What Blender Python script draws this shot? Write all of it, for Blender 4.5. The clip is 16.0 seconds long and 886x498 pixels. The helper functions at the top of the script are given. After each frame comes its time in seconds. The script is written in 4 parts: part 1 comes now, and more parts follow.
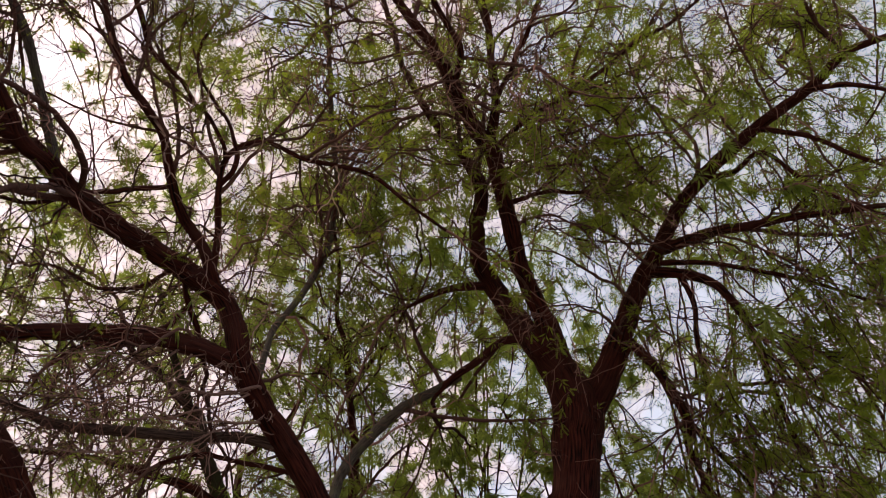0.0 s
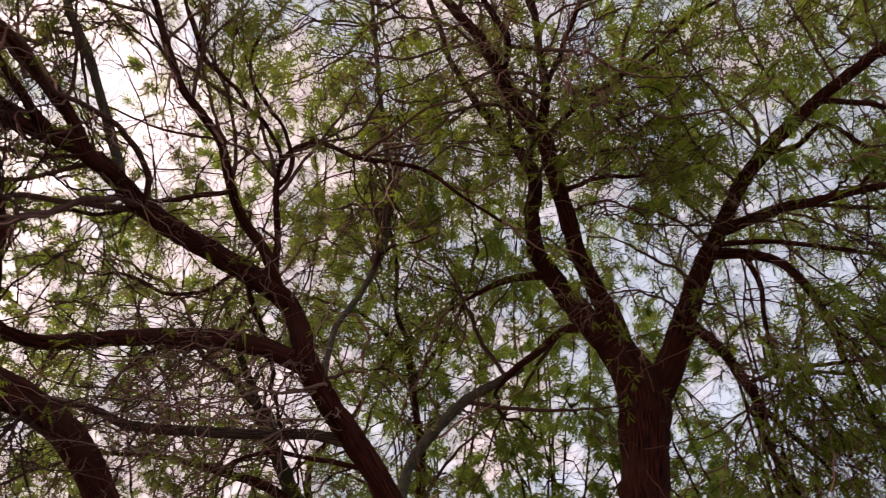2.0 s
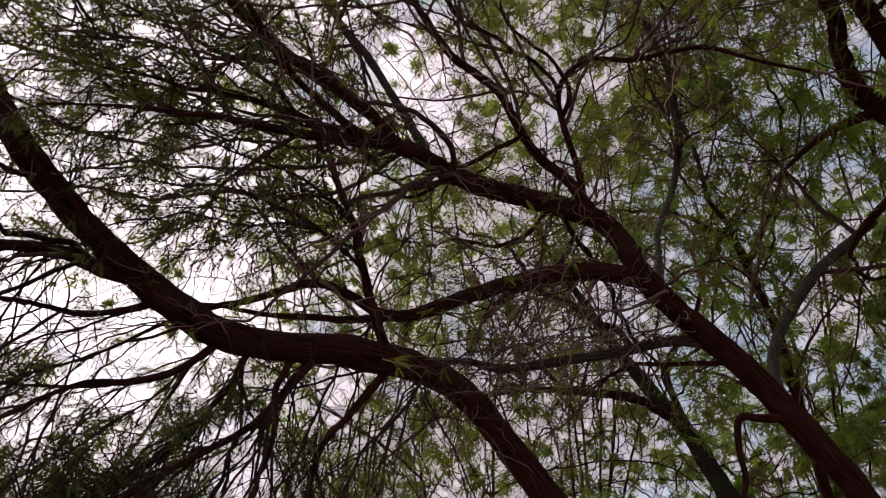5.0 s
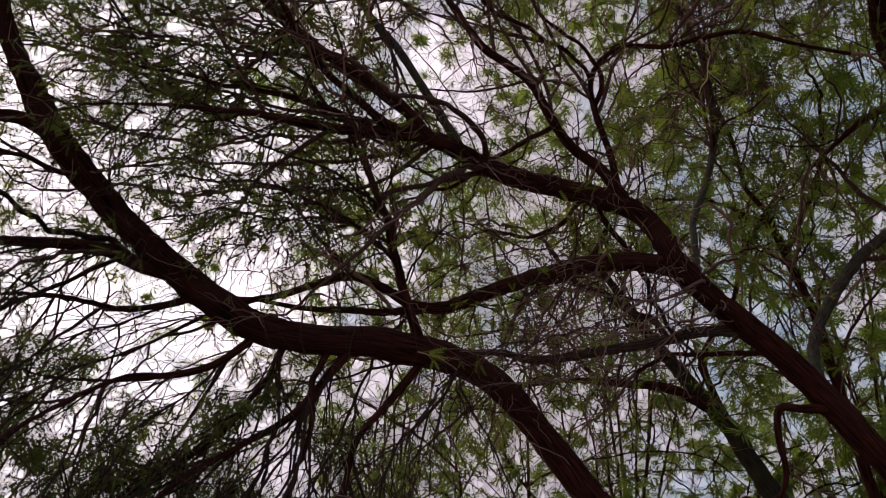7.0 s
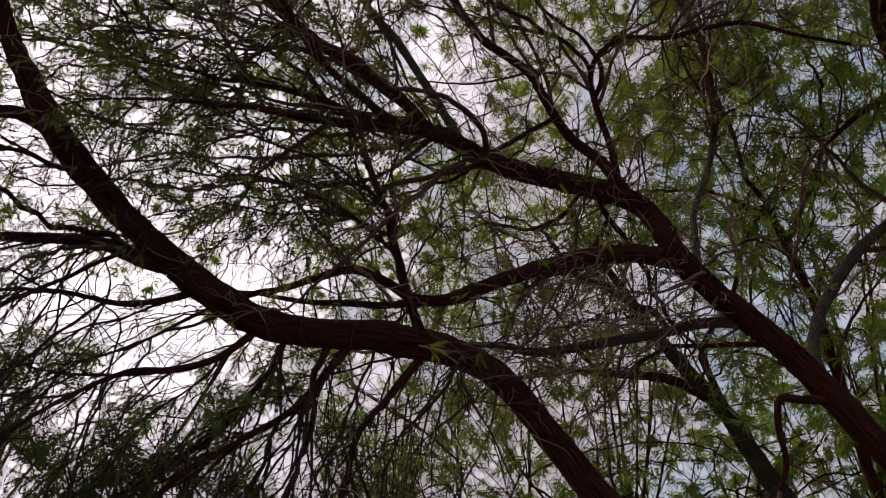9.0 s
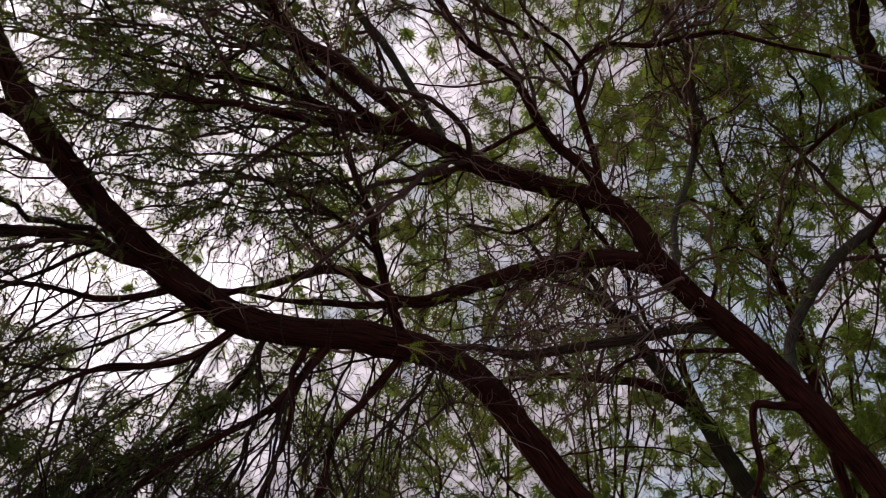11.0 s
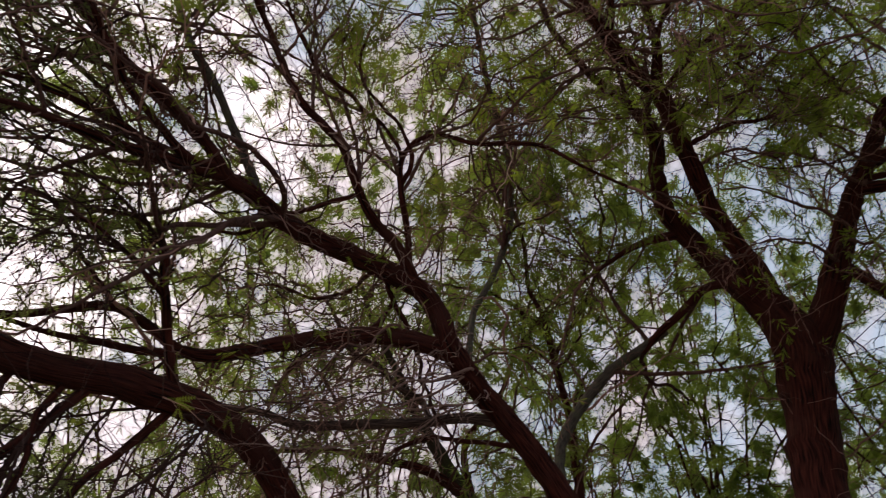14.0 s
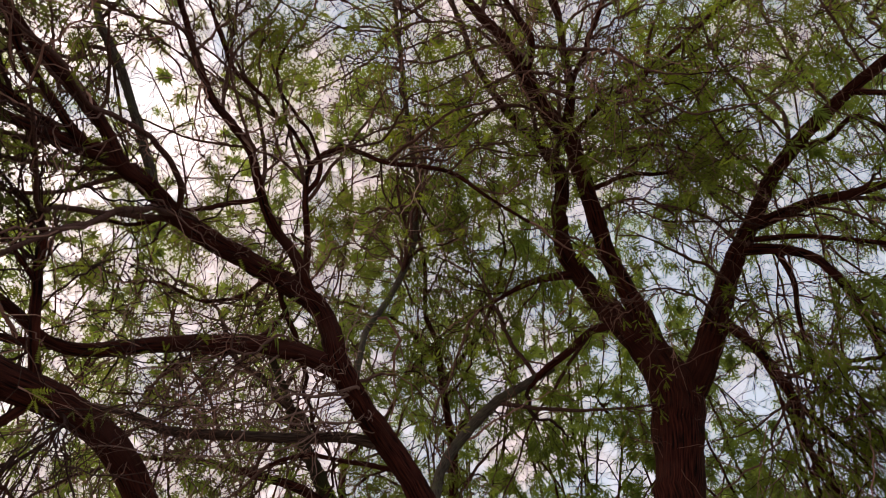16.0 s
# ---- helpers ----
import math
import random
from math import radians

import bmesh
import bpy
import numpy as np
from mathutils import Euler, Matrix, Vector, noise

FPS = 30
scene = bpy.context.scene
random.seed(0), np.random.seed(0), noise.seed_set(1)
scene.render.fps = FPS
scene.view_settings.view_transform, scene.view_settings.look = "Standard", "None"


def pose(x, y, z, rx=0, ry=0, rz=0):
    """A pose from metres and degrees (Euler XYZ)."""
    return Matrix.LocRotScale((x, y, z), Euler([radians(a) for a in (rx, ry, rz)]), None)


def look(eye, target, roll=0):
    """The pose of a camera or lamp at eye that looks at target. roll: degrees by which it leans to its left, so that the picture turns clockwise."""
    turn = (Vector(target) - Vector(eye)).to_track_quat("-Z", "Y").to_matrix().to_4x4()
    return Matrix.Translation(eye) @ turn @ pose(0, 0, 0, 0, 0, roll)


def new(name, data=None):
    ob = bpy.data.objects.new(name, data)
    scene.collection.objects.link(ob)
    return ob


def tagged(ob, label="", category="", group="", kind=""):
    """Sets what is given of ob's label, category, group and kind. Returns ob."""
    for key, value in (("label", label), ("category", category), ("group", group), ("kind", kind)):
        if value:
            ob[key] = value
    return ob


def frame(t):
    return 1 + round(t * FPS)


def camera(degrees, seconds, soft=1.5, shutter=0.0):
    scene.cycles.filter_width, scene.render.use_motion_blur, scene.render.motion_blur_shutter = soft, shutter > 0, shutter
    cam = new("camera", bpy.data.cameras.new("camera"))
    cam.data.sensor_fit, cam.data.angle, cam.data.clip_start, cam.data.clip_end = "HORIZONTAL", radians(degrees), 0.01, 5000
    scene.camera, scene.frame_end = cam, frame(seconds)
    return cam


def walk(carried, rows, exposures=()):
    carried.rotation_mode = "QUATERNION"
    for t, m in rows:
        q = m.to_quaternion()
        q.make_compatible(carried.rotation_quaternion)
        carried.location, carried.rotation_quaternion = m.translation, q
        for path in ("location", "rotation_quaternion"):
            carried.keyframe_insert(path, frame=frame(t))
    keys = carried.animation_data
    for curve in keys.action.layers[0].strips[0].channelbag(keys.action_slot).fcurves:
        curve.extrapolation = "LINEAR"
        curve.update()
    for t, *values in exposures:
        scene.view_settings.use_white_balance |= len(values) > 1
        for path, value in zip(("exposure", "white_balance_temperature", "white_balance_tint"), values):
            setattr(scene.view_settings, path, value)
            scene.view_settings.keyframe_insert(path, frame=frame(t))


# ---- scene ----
cam = camera(61.99, 16.0, soft=1.05, shutter=0.35)
PATH = [
    (0, pose(0.000, 0.000, 1.600, 128.50, 0.00, 0.00)),
    (0.5, pose(0.003, 0.004, 1.589, 128.42, -0.38, 0.12)),
    (1, pose(0.004, -0.007, 1.590, 128.20, -0.76, 0.56)),
    (1.5, pose(-0.005, -0.002, 1.599, 128.07, -0.74, 1.93)),
    (2, pose(-0.016, 0.000, 1.598, 127.92, -0.48, 4.97)),
    (2.5, pose(-0.033, -0.030, 1.592, 127.44, 0.00, 10.66)),
    (3, pose(-0.066, -0.092, 1.597, 126.41, 0.32, 17.49)),
    (3.5, pose(-0.098, -0.127, 1.602, 124.99, 0.65, 23.98)),
    (4, pose(-0.140, -0.118, 1.597, 123.56, 0.91, 28.61)),
    (4.5, pose(-0.142, -0.111, 1.602, 122.31, 1.00, 31.26)),
    (5, pose(-0.136, -0.112, 1.602, 121.44, 0.82, 32.57)),
    (7.5, pose(-0.145, -0.122, 1.611, 120.71, 0.22, 35.32)),
    (8, pose(-0.147, -0.123, 1.603, 120.68, 0.30, 35.53)),
    (8.5, pose(-0.136, -0.121, 1.610, 120.39, 0.34, 35.51)),
    (9, pose(-0.138, -0.127, 1.618, 120.03, 0.38, 35.17)),
    (11.5, pose(-0.119, -0.116, 1.595, 120.68, -0.17, 32.16)),
    (12, pose(-0.114, -0.102, 1.604, 121.52, -0.55, 29.82)),
    (12.5, pose(-0.115, -0.089, 1.608, 122.69, -0.70, 27.21)),
    (13, pose(-0.092, -0.088, 1.599, 123.95, -0.67, 24.33)),
    (13.5, pose(-0.080, -0.083, 1.601, 124.93, -0.63, 20.83)),
    (14, pose(-0.058, -0.055, 1.604, 126.00, -0.32, 16.79)),
    (14.5, pose(-0.027, -0.034, 1.613, 126.89, -0.18, 12.87)),
    (15, pose(-0.018, -0.034, 1.603, 127.48, -0.34, 9.85)),
    (15.5, pose(-0.018, -0.021, 1.590, 127.96, -0.50, 8.07)),
    (16, pose(-0.025, -0.019, 1.588, 128.02, -0.78, 7.36)),
]
EXPOSURES = [(0, -1.32, 8900, 18), (1.5, -1.33, 8900, 18), (3.0, -1.37, 8500, 19), (4.5, -1.86, 7800, 13), (9.0, -2.10, 7500, 11),
             (12.0, -2.11, 7500, 9), (13.5, -1.86, 7700, 8), (15.0, -1.52, 8600, 11), (16.0, -1.43, 8800, 12)]
walk(cam, PATH, EXPOSURES)

# ---- sky and sun: a hazy afternoon sun above the crowns ----
SUN_TURN, SUN_HEIGHT = 78.0, 39.0
world = bpy.data.worlds.new("sky")
scene.world = world
world.use_nodes = True
wn, wl = world.node_tree.nodes, world.node_tree.links
sky = wn.new("ShaderNodeTexSky")
sky.sky_type = "NISHITA"
sky.sun_disc = False
sky.sun_elevation = radians(SUN_HEIGHT)
sky.sun_rotation = radians(-SUN_TURN)
sky.air_density, sky.dust_density, sky.ozone_density = 1.0, 1.2, 1.5
cloud_place = wn.new("ShaderNodeTexCoord")
cloud_noise = wn.new("ShaderNodeTexNoise")
cloud_noise.inputs["Scale"].default_value = 7.0
cloud_noise.inputs["Detail"].default_value = 6.0
cloud_ramp = wn.new("ShaderNodeValToRGB")
cloud_ramp.color_ramp.elements[0].position = 0.43
cloud_ramp.color_ramp.elements[1].position = 0.62
cloud_ramp.color_ramp.elements[0].color = (0.06, 0.06, 0.06, 1)
cloud_mix = wn.new("ShaderNodeMixRGB")
wl.new(cloud_place.outputs["Generated"], cloud_noise.inputs["Vector"])
side = wn.new("ShaderNodeSeparateXYZ")
thicker = wn.new("ShaderNodeMath")      # the cloud veil thickens towards the sun's side
thicker.operation = "MULTIPLY_ADD"
thicker.inputs[1].default_value = -0.28
wl.new(cloud_place.outputs["Generated"], side.inputs["Vector"])
wl.new(side.outputs["X"], thicker.inputs[0])
wl.new(cloud_noise.outputs["Fac"], thicker.inputs[2])
wl.new(thicker.outputs["Value"], cloud_ramp.inputs["Fac"])
wl.new(cloud_ramp.outputs["Color"], cloud_mix.inputs[0])
haze = wn.new("ShaderNodeMixRGB")
haze.blend_type = "ADD"
haze.inputs[0].default_value = 1.0
haze.inputs[2].default_value = (8.6, 11.4, 16.8, 1)
wl.new(sky.outputs["Color"], haze.inputs[1])
wl.new(haze.outputs["Color"], cloud_mix.inputs[1])
sun_way = Vector((-math.sin(radians(SUN_TURN)) * math.cos(radians(SUN_HEIGHT)),
                  math.cos(radians(SUN_TURN)) * math.cos(radians(SUN_HEIGHT)), math.sin(radians(SUN_HEIGHT))))
nearness = wn.new("ShaderNodeVectorMath")   # the veil is brightest round the sun behind it
nearness.operation = "DOT_PRODUCT"
nearness.inputs[1].default_value = sun_way
wl.new(cloud_place.outputs["Generated"], nearness.inputs[0])
glare = wn.new("ShaderNodeMapRange")
glare.interpolation_type = "SMOOTHSTEP"
glare.inputs["From Min"].default_value, glare.inputs["From Max"].default_value = 0.74, 1.0
wl.new(nearness.outputs["Value"], glare.inputs["Value"])
veil = wn.new("ShaderNodeMixRGB")
veil.inputs[1].default_value, veil.inputs[2].default_value = (18.5, 17.5, 22.4, 1), (54.0, 50.5, 62.0, 1)
wl.new(glare.outputs["Result"], veil.inputs[0])
wl.new(veil.outputs["Color"], cloud_mix.inputs[2])
low_glow = wn.new("ShaderNodeMapRange")     # haze is brighter low down
low_glow.inputs["From Min"].default_value, low_glow.inputs["From Max"].default_value = 0.2, 0.65
low_glow.inputs["To Min"].default_value, low_glow.inputs["To Max"].default_value = 1.05, 0.97
wl.new(side.outputs["Z"], low_glow.inputs["Value"])
brighter = wn.new("ShaderNodeVectorMath")
brighter.operation = "SCALE"
wl.new(cloud_mix.outputs["Color"], brighter.inputs[0])
wl.new(low_glow.outputs["Result"], brighter.inputs["Scale"])
wl.new(brighter.outputs["Vector"], wn["Background"].inputs["Color"])
wn["Background"].inputs["Strength"].default_value = 0.15

sun = new("sun", bpy.data.lights.new("sun", "SUN"))
sun.data.energy, sun.data.angle, sun.data.color = 5.0, radians(1.5), (1.0, 0.93, 0.84)
sun.matrix_world = look(sun_way * 40, (0, 0, 0))


# ---- materials ----
def node_material(name):
    mat = bpy.data.materials.new(name)
    mat.use_nodes = True
    return mat, mat.node_tree.nodes, mat.node_tree.links, mat.node_tree.nodes["Principled BSDF"]


def bark_material(name, dark, light, grey, scale=1.0, bump=0.5, fibres=True):
    """Fibrous bark: dark furrows, lighter ridges, grey weathered patches."""
    mat, n, l, bsdf = node_material(name)
    place = n.new("ShaderNodeTexCoord")
    fine = n.new("ShaderNodeTexNoise")
    fine.inputs["Scale"].default_value, fine.inputs["Detail"].default_value = 70 * scale, 8
    broad = n.new("ShaderNodeTexNoise")
    broad.inputs["Scale"].default_value, broad.inputs["Detail"].default_value = 5 * scale, 4
    ramp = n.new("ShaderNodeValToRGB")
    ramp.color_ramp.elements[0].position, ramp.color_ramp.elements[1].position = 0.36, 0.68
    ramp.color_ramp.elements[0].color, ramp.color_ramp.elements[1].color = (*dark, 1), (*light, 1)
    patch = n.new("ShaderNodeValToRGB")
    patch.color_ramp.elements[0].position, patch.color_ramp.elements[1].position = 0.5, 0.72
    mix = n.new("ShaderNodeMixRGB")
    mix.inputs[2].default_value = (*grey, 1)
    bumps = n.new("ShaderNodeBump")
    bumps.inputs["Strength"].default_value, bumps.inputs["Distance"].default_value = bump, 0.025
    l.new(place.outputs["Object"], broad.inputs["Vector"])
    if fibres:
        stretch = n.new("ShaderNodeMapping")
        stretch.inputs["Scale"].default_value = (1.0, 0.10, 1.0)
        l.new(place.outputs["UV"], stretch.inputs["Vector"])
        l.new(stretch.outputs["Vector"], fine.inputs["Vector"])
    else:
        l.new(place.outputs["Object"], fine.inputs["Vector"])
    l.new(fine.outputs["Fac"], ramp.inputs["Fac"])
    l.new(broad.outputs["Fac"], patch.inputs["Fac"])
    if fibres:
        l.new(patch.outputs["Color"], mix.inputs[0])
    else:
        # some twigs are coloured paler at random, in place of sunlit ones
        geo = n.new("ShaderNodeNewGeometry")
        pale = n.new("ShaderNodeValToRGB")
        pale.color_ramp.elements[0].position, pale.color_ramp.elements[1].position = 0.45, 0.95
        l.new(geo.outputs["Random Per Island"], pale.inputs["Fac"])
        l.new(pale.outputs["Color"], mix.inputs[0])
    l.new(ramp.outputs["Color"], mix.inputs[1])
    l.new(mix.outputs["Color"], bsdf.inputs["Base Color"])
    l.new(fine.outputs["Fac"], bumps.inputs["Height"])
    l.new(bumps.outputs["Normal"], bsdf.inputs["Normal"])
    bsdf.inputs["Roughness"].default_value = 0.9
    bsdf.inputs["Specular IOR Level"].default_value = 0.1
    return mat


def leaf_material(name, dark, light, through_colour):
    """Thin leaflets that let light through, each leaf a little different, with clumps coloured lighter as if sunlit."""
    mat, n, l, bsdf = node_material(name)
    geo = n.new("ShaderNodeNewGeometry")
    place = n.new("ShaderNodeTexCoord")
    # broad lighter and darker clumps: sunlit patches imitated in the leaf colour
    broad = n.new("ShaderNodeTexNoise")
    broad.inputs["Scale"].default_value = 2.6
    wide = n.new("ShaderNodeMapRange")
    wide.inputs["From Min"].default_value, wide.inputs["From Max"].default_value = 0.36, 0.64
    wide.inputs["To Max"].default_value = 0.7
    add = n.new("ShaderNodeMath")
    add.operation = "MULTIPLY_ADD"
    add.inputs[1].default_value = 0.3
    ramp = n.new("ShaderNodeValToRGB")
    ramp.color_ramp.elements[0].position, ramp.color_ramp.elements[1].position = 0.1, 0.9
    ramp.color_ramp.elements[0].color, ramp.color_ramp.elements[1].color = (*dark, 1), (*light, 1)
    back = n.new("ShaderNodeBsdfTranslucent")
    tint = n.new("ShaderNodeMixRGB")
    tint.inputs[0].default_value = 0.5
    tint.inputs[2].default_value = (*through_colour, 1)
    mix = n.new("ShaderNodeMixShader")
    mix.inputs[0].default_value = 0.64
    l.new(place.outputs["Object"], broad.inputs["Vector"])
    l.new(geo.outputs["Random Per Island"], add.inputs[0])
    l.new(broad.outputs["Fac"], wide.inputs["Value"])
    l.new(wide.outputs["Result"], add.inputs[2])
    l.new(add.outputs["Value"], ramp.inputs["Fac"])
    l.new(ramp.outputs["Color"], bsdf.inputs["Base Color"])
    l.new(ramp.outputs["Color"], tint.inputs[1])
    l.new(tint.outputs["Color"], back.inputs["Color"])
    l.new(bsdf.outputs["BSDF"], mix.inputs[1])
    l.new(back.outputs["BSDF"], mix.inputs[2])
    l.new(mix.outputs["Shader"], n["Material Output"].inputs["Surface"])
    bsdf.inputs["Roughness"].default_value = 0.55
    bsdf.inputs["Specular IOR Level"].default_value = 0.3
    return mat


BARK = bark_material("dark_bark", (0.006, 0.0024, 0.0021), (0.105, 0.026, 0.0175), (0.066, 0.022, 0.017), 0.75, 0.8)
GREY_BARK = bark_material("grey_bark", (0.035, 0.029, 0.022), (0.12, 0.10, 0.08), (0.085, 0.085, 0.05), 2.2, 0.15)
MOSSY_BARK = bark_material("mossy_bark", (0.018, 0.014, 0.009), (0.065, 0.052, 0.036), (0.046, 0.050, 0.020), 1.4, 0.2)
GREY_BROWN_BARK = bark_material("grey_brown_bark", (0.022, 0.014, 0.011), (0.13, 0.088, 0.070), (0.095, 0.062, 0.048), 1.4, 0.4)
TWIG = bark_material("twig_bark", (0.016, 0.008, 0.007), (0.09, 0.040, 0.032), (0.40, 0.215, 0.175), 2.0, 0.1, False)
# darker copy of the twig bark, with a backlit twig's shade in its colour
SHADED_TWIG = bark_material("shaded_twig", (0.010, 0.005, 0.0042), (0.045, 0.020, 0.016), (0.12, 0.06, 0.05), 2.0, 0.1, False)
# dry twig bark, its colour raised to stand in for sunlight on it
LIT_DRY_TWIG = bark_material("lit_dry_twig", (0.085, 0.045, 0.037), (0.24, 0.14, 0.115), (0.50, 0.335, 0.29), 2.0, 0.1, False)
LEAF = leaf_material("leaf_green", (0.05, 0.07, 0.015), (0.18, 0.23, 0.03), (0.50, 0.64, 0.065))
# darker, greyer leaf copy: shade against the bright sky put into its colour
SHADED_LEAF = leaf_material("shaded_leaf_green", (0.036, 0.048, 0.018), (0.12, 0.14, 0.042), (0.26, 0.30, 0.08))
# tree A's muted olive, lowered further to stand in for backlit shade
OLIVE_LEAF = leaf_material("olive_leaf_green", (0.04, 0.052, 0.013), (0.145, 0.17, 0.03), (0.36, 0.425, 0.055))
# slightly paler leaf copy, with haze and sunlight put into the colour
FAR_LEAF = leaf_material("far_leaf_green", (0.05, 0.08, 0.024), (0.18, 0.24, 0.05), (0.50, 0.65, 0.11))

soil, n, l, bsdf = node_material("dry_soil")
place = n.new("ShaderNodeTexCoord")
grain = n.new("ShaderNodeTexNoise")
grain.inputs["Scale"].default_value, grain.inputs["Detail"].default_value = 1.7, 10
tone = n.new("ShaderNodeValToRGB")
# soil tones lowered, in place of crown shade on the unseen ground
tone.color_ramp.elements[0].color, tone.color_ramp.elements[1].color = (0.10, 0.075, 0.055, 1), (0.20, 0.155, 0.115, 1)
l.new(place.outputs["Object"], grain.inputs["Vector"])
l.new(grain.outputs["Fac"], tone.inputs["Fac"])
l.new(tone.outputs["Color"], bsdf.inputs["Base Color"])
bsdf.inputs["Roughness"].default_value = 0.95


# ---- ground ----
def build_ground():
    bm = bmesh.new()
    steps = [-3000, -600, -120, -40] + [-20 + i for i in range(41)] + [40, 120, 600, 3000]
    grid = [[bm.verts.new((x, y, 0.05 * noise.noise((x * 0.3, y * 0.3, 0)) if max(abs(x), abs(y)) < 30 else 0)) for x in steps] for y in steps]
    for j in range(len(steps) - 1):
        for i in range(len(steps) - 1):
            bm.faces.new((grid[j][i], grid[j][i + 1], grid[j + 1][i + 1], grid[j + 1][i]))
    me = bpy.data.meshes.new("ground")
    bm.to_mesh(me)
    bm.free()
    me.materials.append(soil)
    tagged(new("ground", me), "dry sandy soil under the trees", "ground", kind="structure")


build_ground()

# ---- trees ----
rng = np.random.default_rng(7)
PATHS = {}


def tree(label, base):
    ob = new("tree")
    ob.location = base
    tagged(ob, label, "tree")
    PATHS[ob.name] = []
    return ob


def child(name, me, parent, label="", kind=""):
    ob = new(name, me)
    ob.parent = parent
    ob.matrix_parent_inverse = Matrix.Translation(-parent.location)
    return tagged(ob, label, kind=kind)


def spline(points, coarse=1.0):
    """Points and radii resampled along a smooth curve, closer where the limb is thin."""
    p = np.array(points, float)
    p = np.vstack([2 * p[0] - p[1], p, 2 * p[-1] - p[-2]])
    p[:, 3] = np.maximum(p[:, 3], 0.002)
    out = []
    for i in range(1, len(p) - 2):
        a, b, c, d = p[i - 1:i + 3]
        n = max(3, int(np.linalg.norm(c[:3] - b[:3]) / max(0.025 * coarse, 0.45 * b[3])))
        for t in np.arange(n) / n:
            out.append(0.5 * (2 * b + (c - a) * t + (2 * a - 5 * b + 4 * c - d) * t * t + (3 * b - a - 3 * c + d) * t ** 3))
    out.append(p[-2])
    return np.array(out)


def limb(parent, name, points, mat=None, label="", coarse=1.0):
    """A tapered, knobbly limb along a curve, with furrowed bark where it is thick."""
    points = [tuple(p) for p in points]
    if PATHS[parent.name]:
        # root the limb in the heart of the limb that it grows from
        wood = np.vstack([p for p, _ in PATHS[parent.name]])
        near = wood[np.argmin(((wood[:, :3] - points[0][:3]) ** 2).sum(1))]
        root = (*near[:3], min(points[0][3], near[3] * 0.8))
        away = np.linalg.norm(near[:3] - points[0][:3])
        points = [root] + points[1:] if away < near[3] * 2.2 + 0.04 else [root] + points if away < 0.5 else points
    path = spline(points, coarse)
    thick = path[:, 3].max()
    if thick < 0.024:   # thin limbs are crooked
        for i, p in enumerate(path):
            c = Vector(p[:3])
            path[i, :3] += np.array(noise.noise_vector(c * 6.5) + noise.noise_vector(c * 17) * 0.25) * 0.02 * min(1, i * 6 / len(path))
    sides = 5 if coarse > 1 else 30 if thick > 0.09 else 18 if thick > 0.05 else 12 if thick > 0.025 else 8
    tang = np.gradient(path[:, :3], axis=0)
    tang /= np.linalg.norm(tang, axis=1)[:, None]
    bm = bmesh.new()
    uv = bm.loops.layers.uv.new("UVMap")
    side = Vector(tang[0]).orthogonal().normalized()
    rings, runs, along = [], [], 0.0
    for i, (p, t) in enumerate(zip(path, tang)):
        c, t = Vector(p[:3]), Vector(t)
        if i:
            along += (c - last).length
        last = c
        side = (side - t * side.dot(t)).normalized()
        other = t.cross(side)
        wob = Vector((noise.noise(c * 7), noise.noise(c * 7 + Vector((9, 0, 0))), 0)) * p[3] * 0.16
        ring = []
        for k in range(sides):
            a = 2 * math.pi * k / sides
            way = side * math.cos(a) + other * math.sin(a)
            r = p[3]
            lump = 1 + 0.13 * noise.noise((c + way * r) * (1.2 / max(r, 0.02)) * 0.35)
            if sides >= 18:
                turn = Vector((math.cos(a) * 4.5, math.sin(a) * 4.5, along * 7))
                lump += 0.11 * (abs(noise.noise(turn * 1.3)) - 0.25) + 0.05 * noise.noise(Vector((turn.x * 3, turn.y * 3, along * 22)))
            ring.append(bm.verts.new(c + wob + way * (r * lump)))
        rings.append(ring)
        runs.append(along)
    girth = 2 * math.pi * thick / sides
    for a, b, s0, s1 in zip(rings, rings[1:], runs, runs[1:]):
        for k in range(sides):
            face = bm.faces.new((a[k], a[(k + 1) % sides], b[(k + 1) % sides], b[k]))
            face.smooth = True
            for loop, place in zip(face.loops, ((k, s0), (k + 1, s0), (k + 1, s1), (k, s1))):
                loop[uv].uv = (place[0] * girth, place[1])
    bm.faces.new(rings[-1])
    bm.faces.new(rings[0][::-1])
    me = bpy.data.meshes.new(name)
    bm.to_mesh(me)
    bm.free()
    me.materials.append(mat or BARK)
    ob = child(name, me, parent, label)
    PATHS[parent.name].append((path, ob))
    return ob


tree_a = tree("leaning dark-barked thorn tree with long crooked limbs", (0.36, 6.02, 0))
tree_b = tree("upright dark-barked thorn tree forked into spreading limbs", (0.9, 6.4, 0))
tree_c = tree("slender young thorn tree with thin crooked branches", (-0.83, 7.7, 0))
tree_d = tree("thorn tree with one thick arching limb and drooping twigs", (-1.29, 5.47, 0))
tree_e = tree("mossy brown leaning tree half hidden by twigs", (-0.67, 6.76, 0))

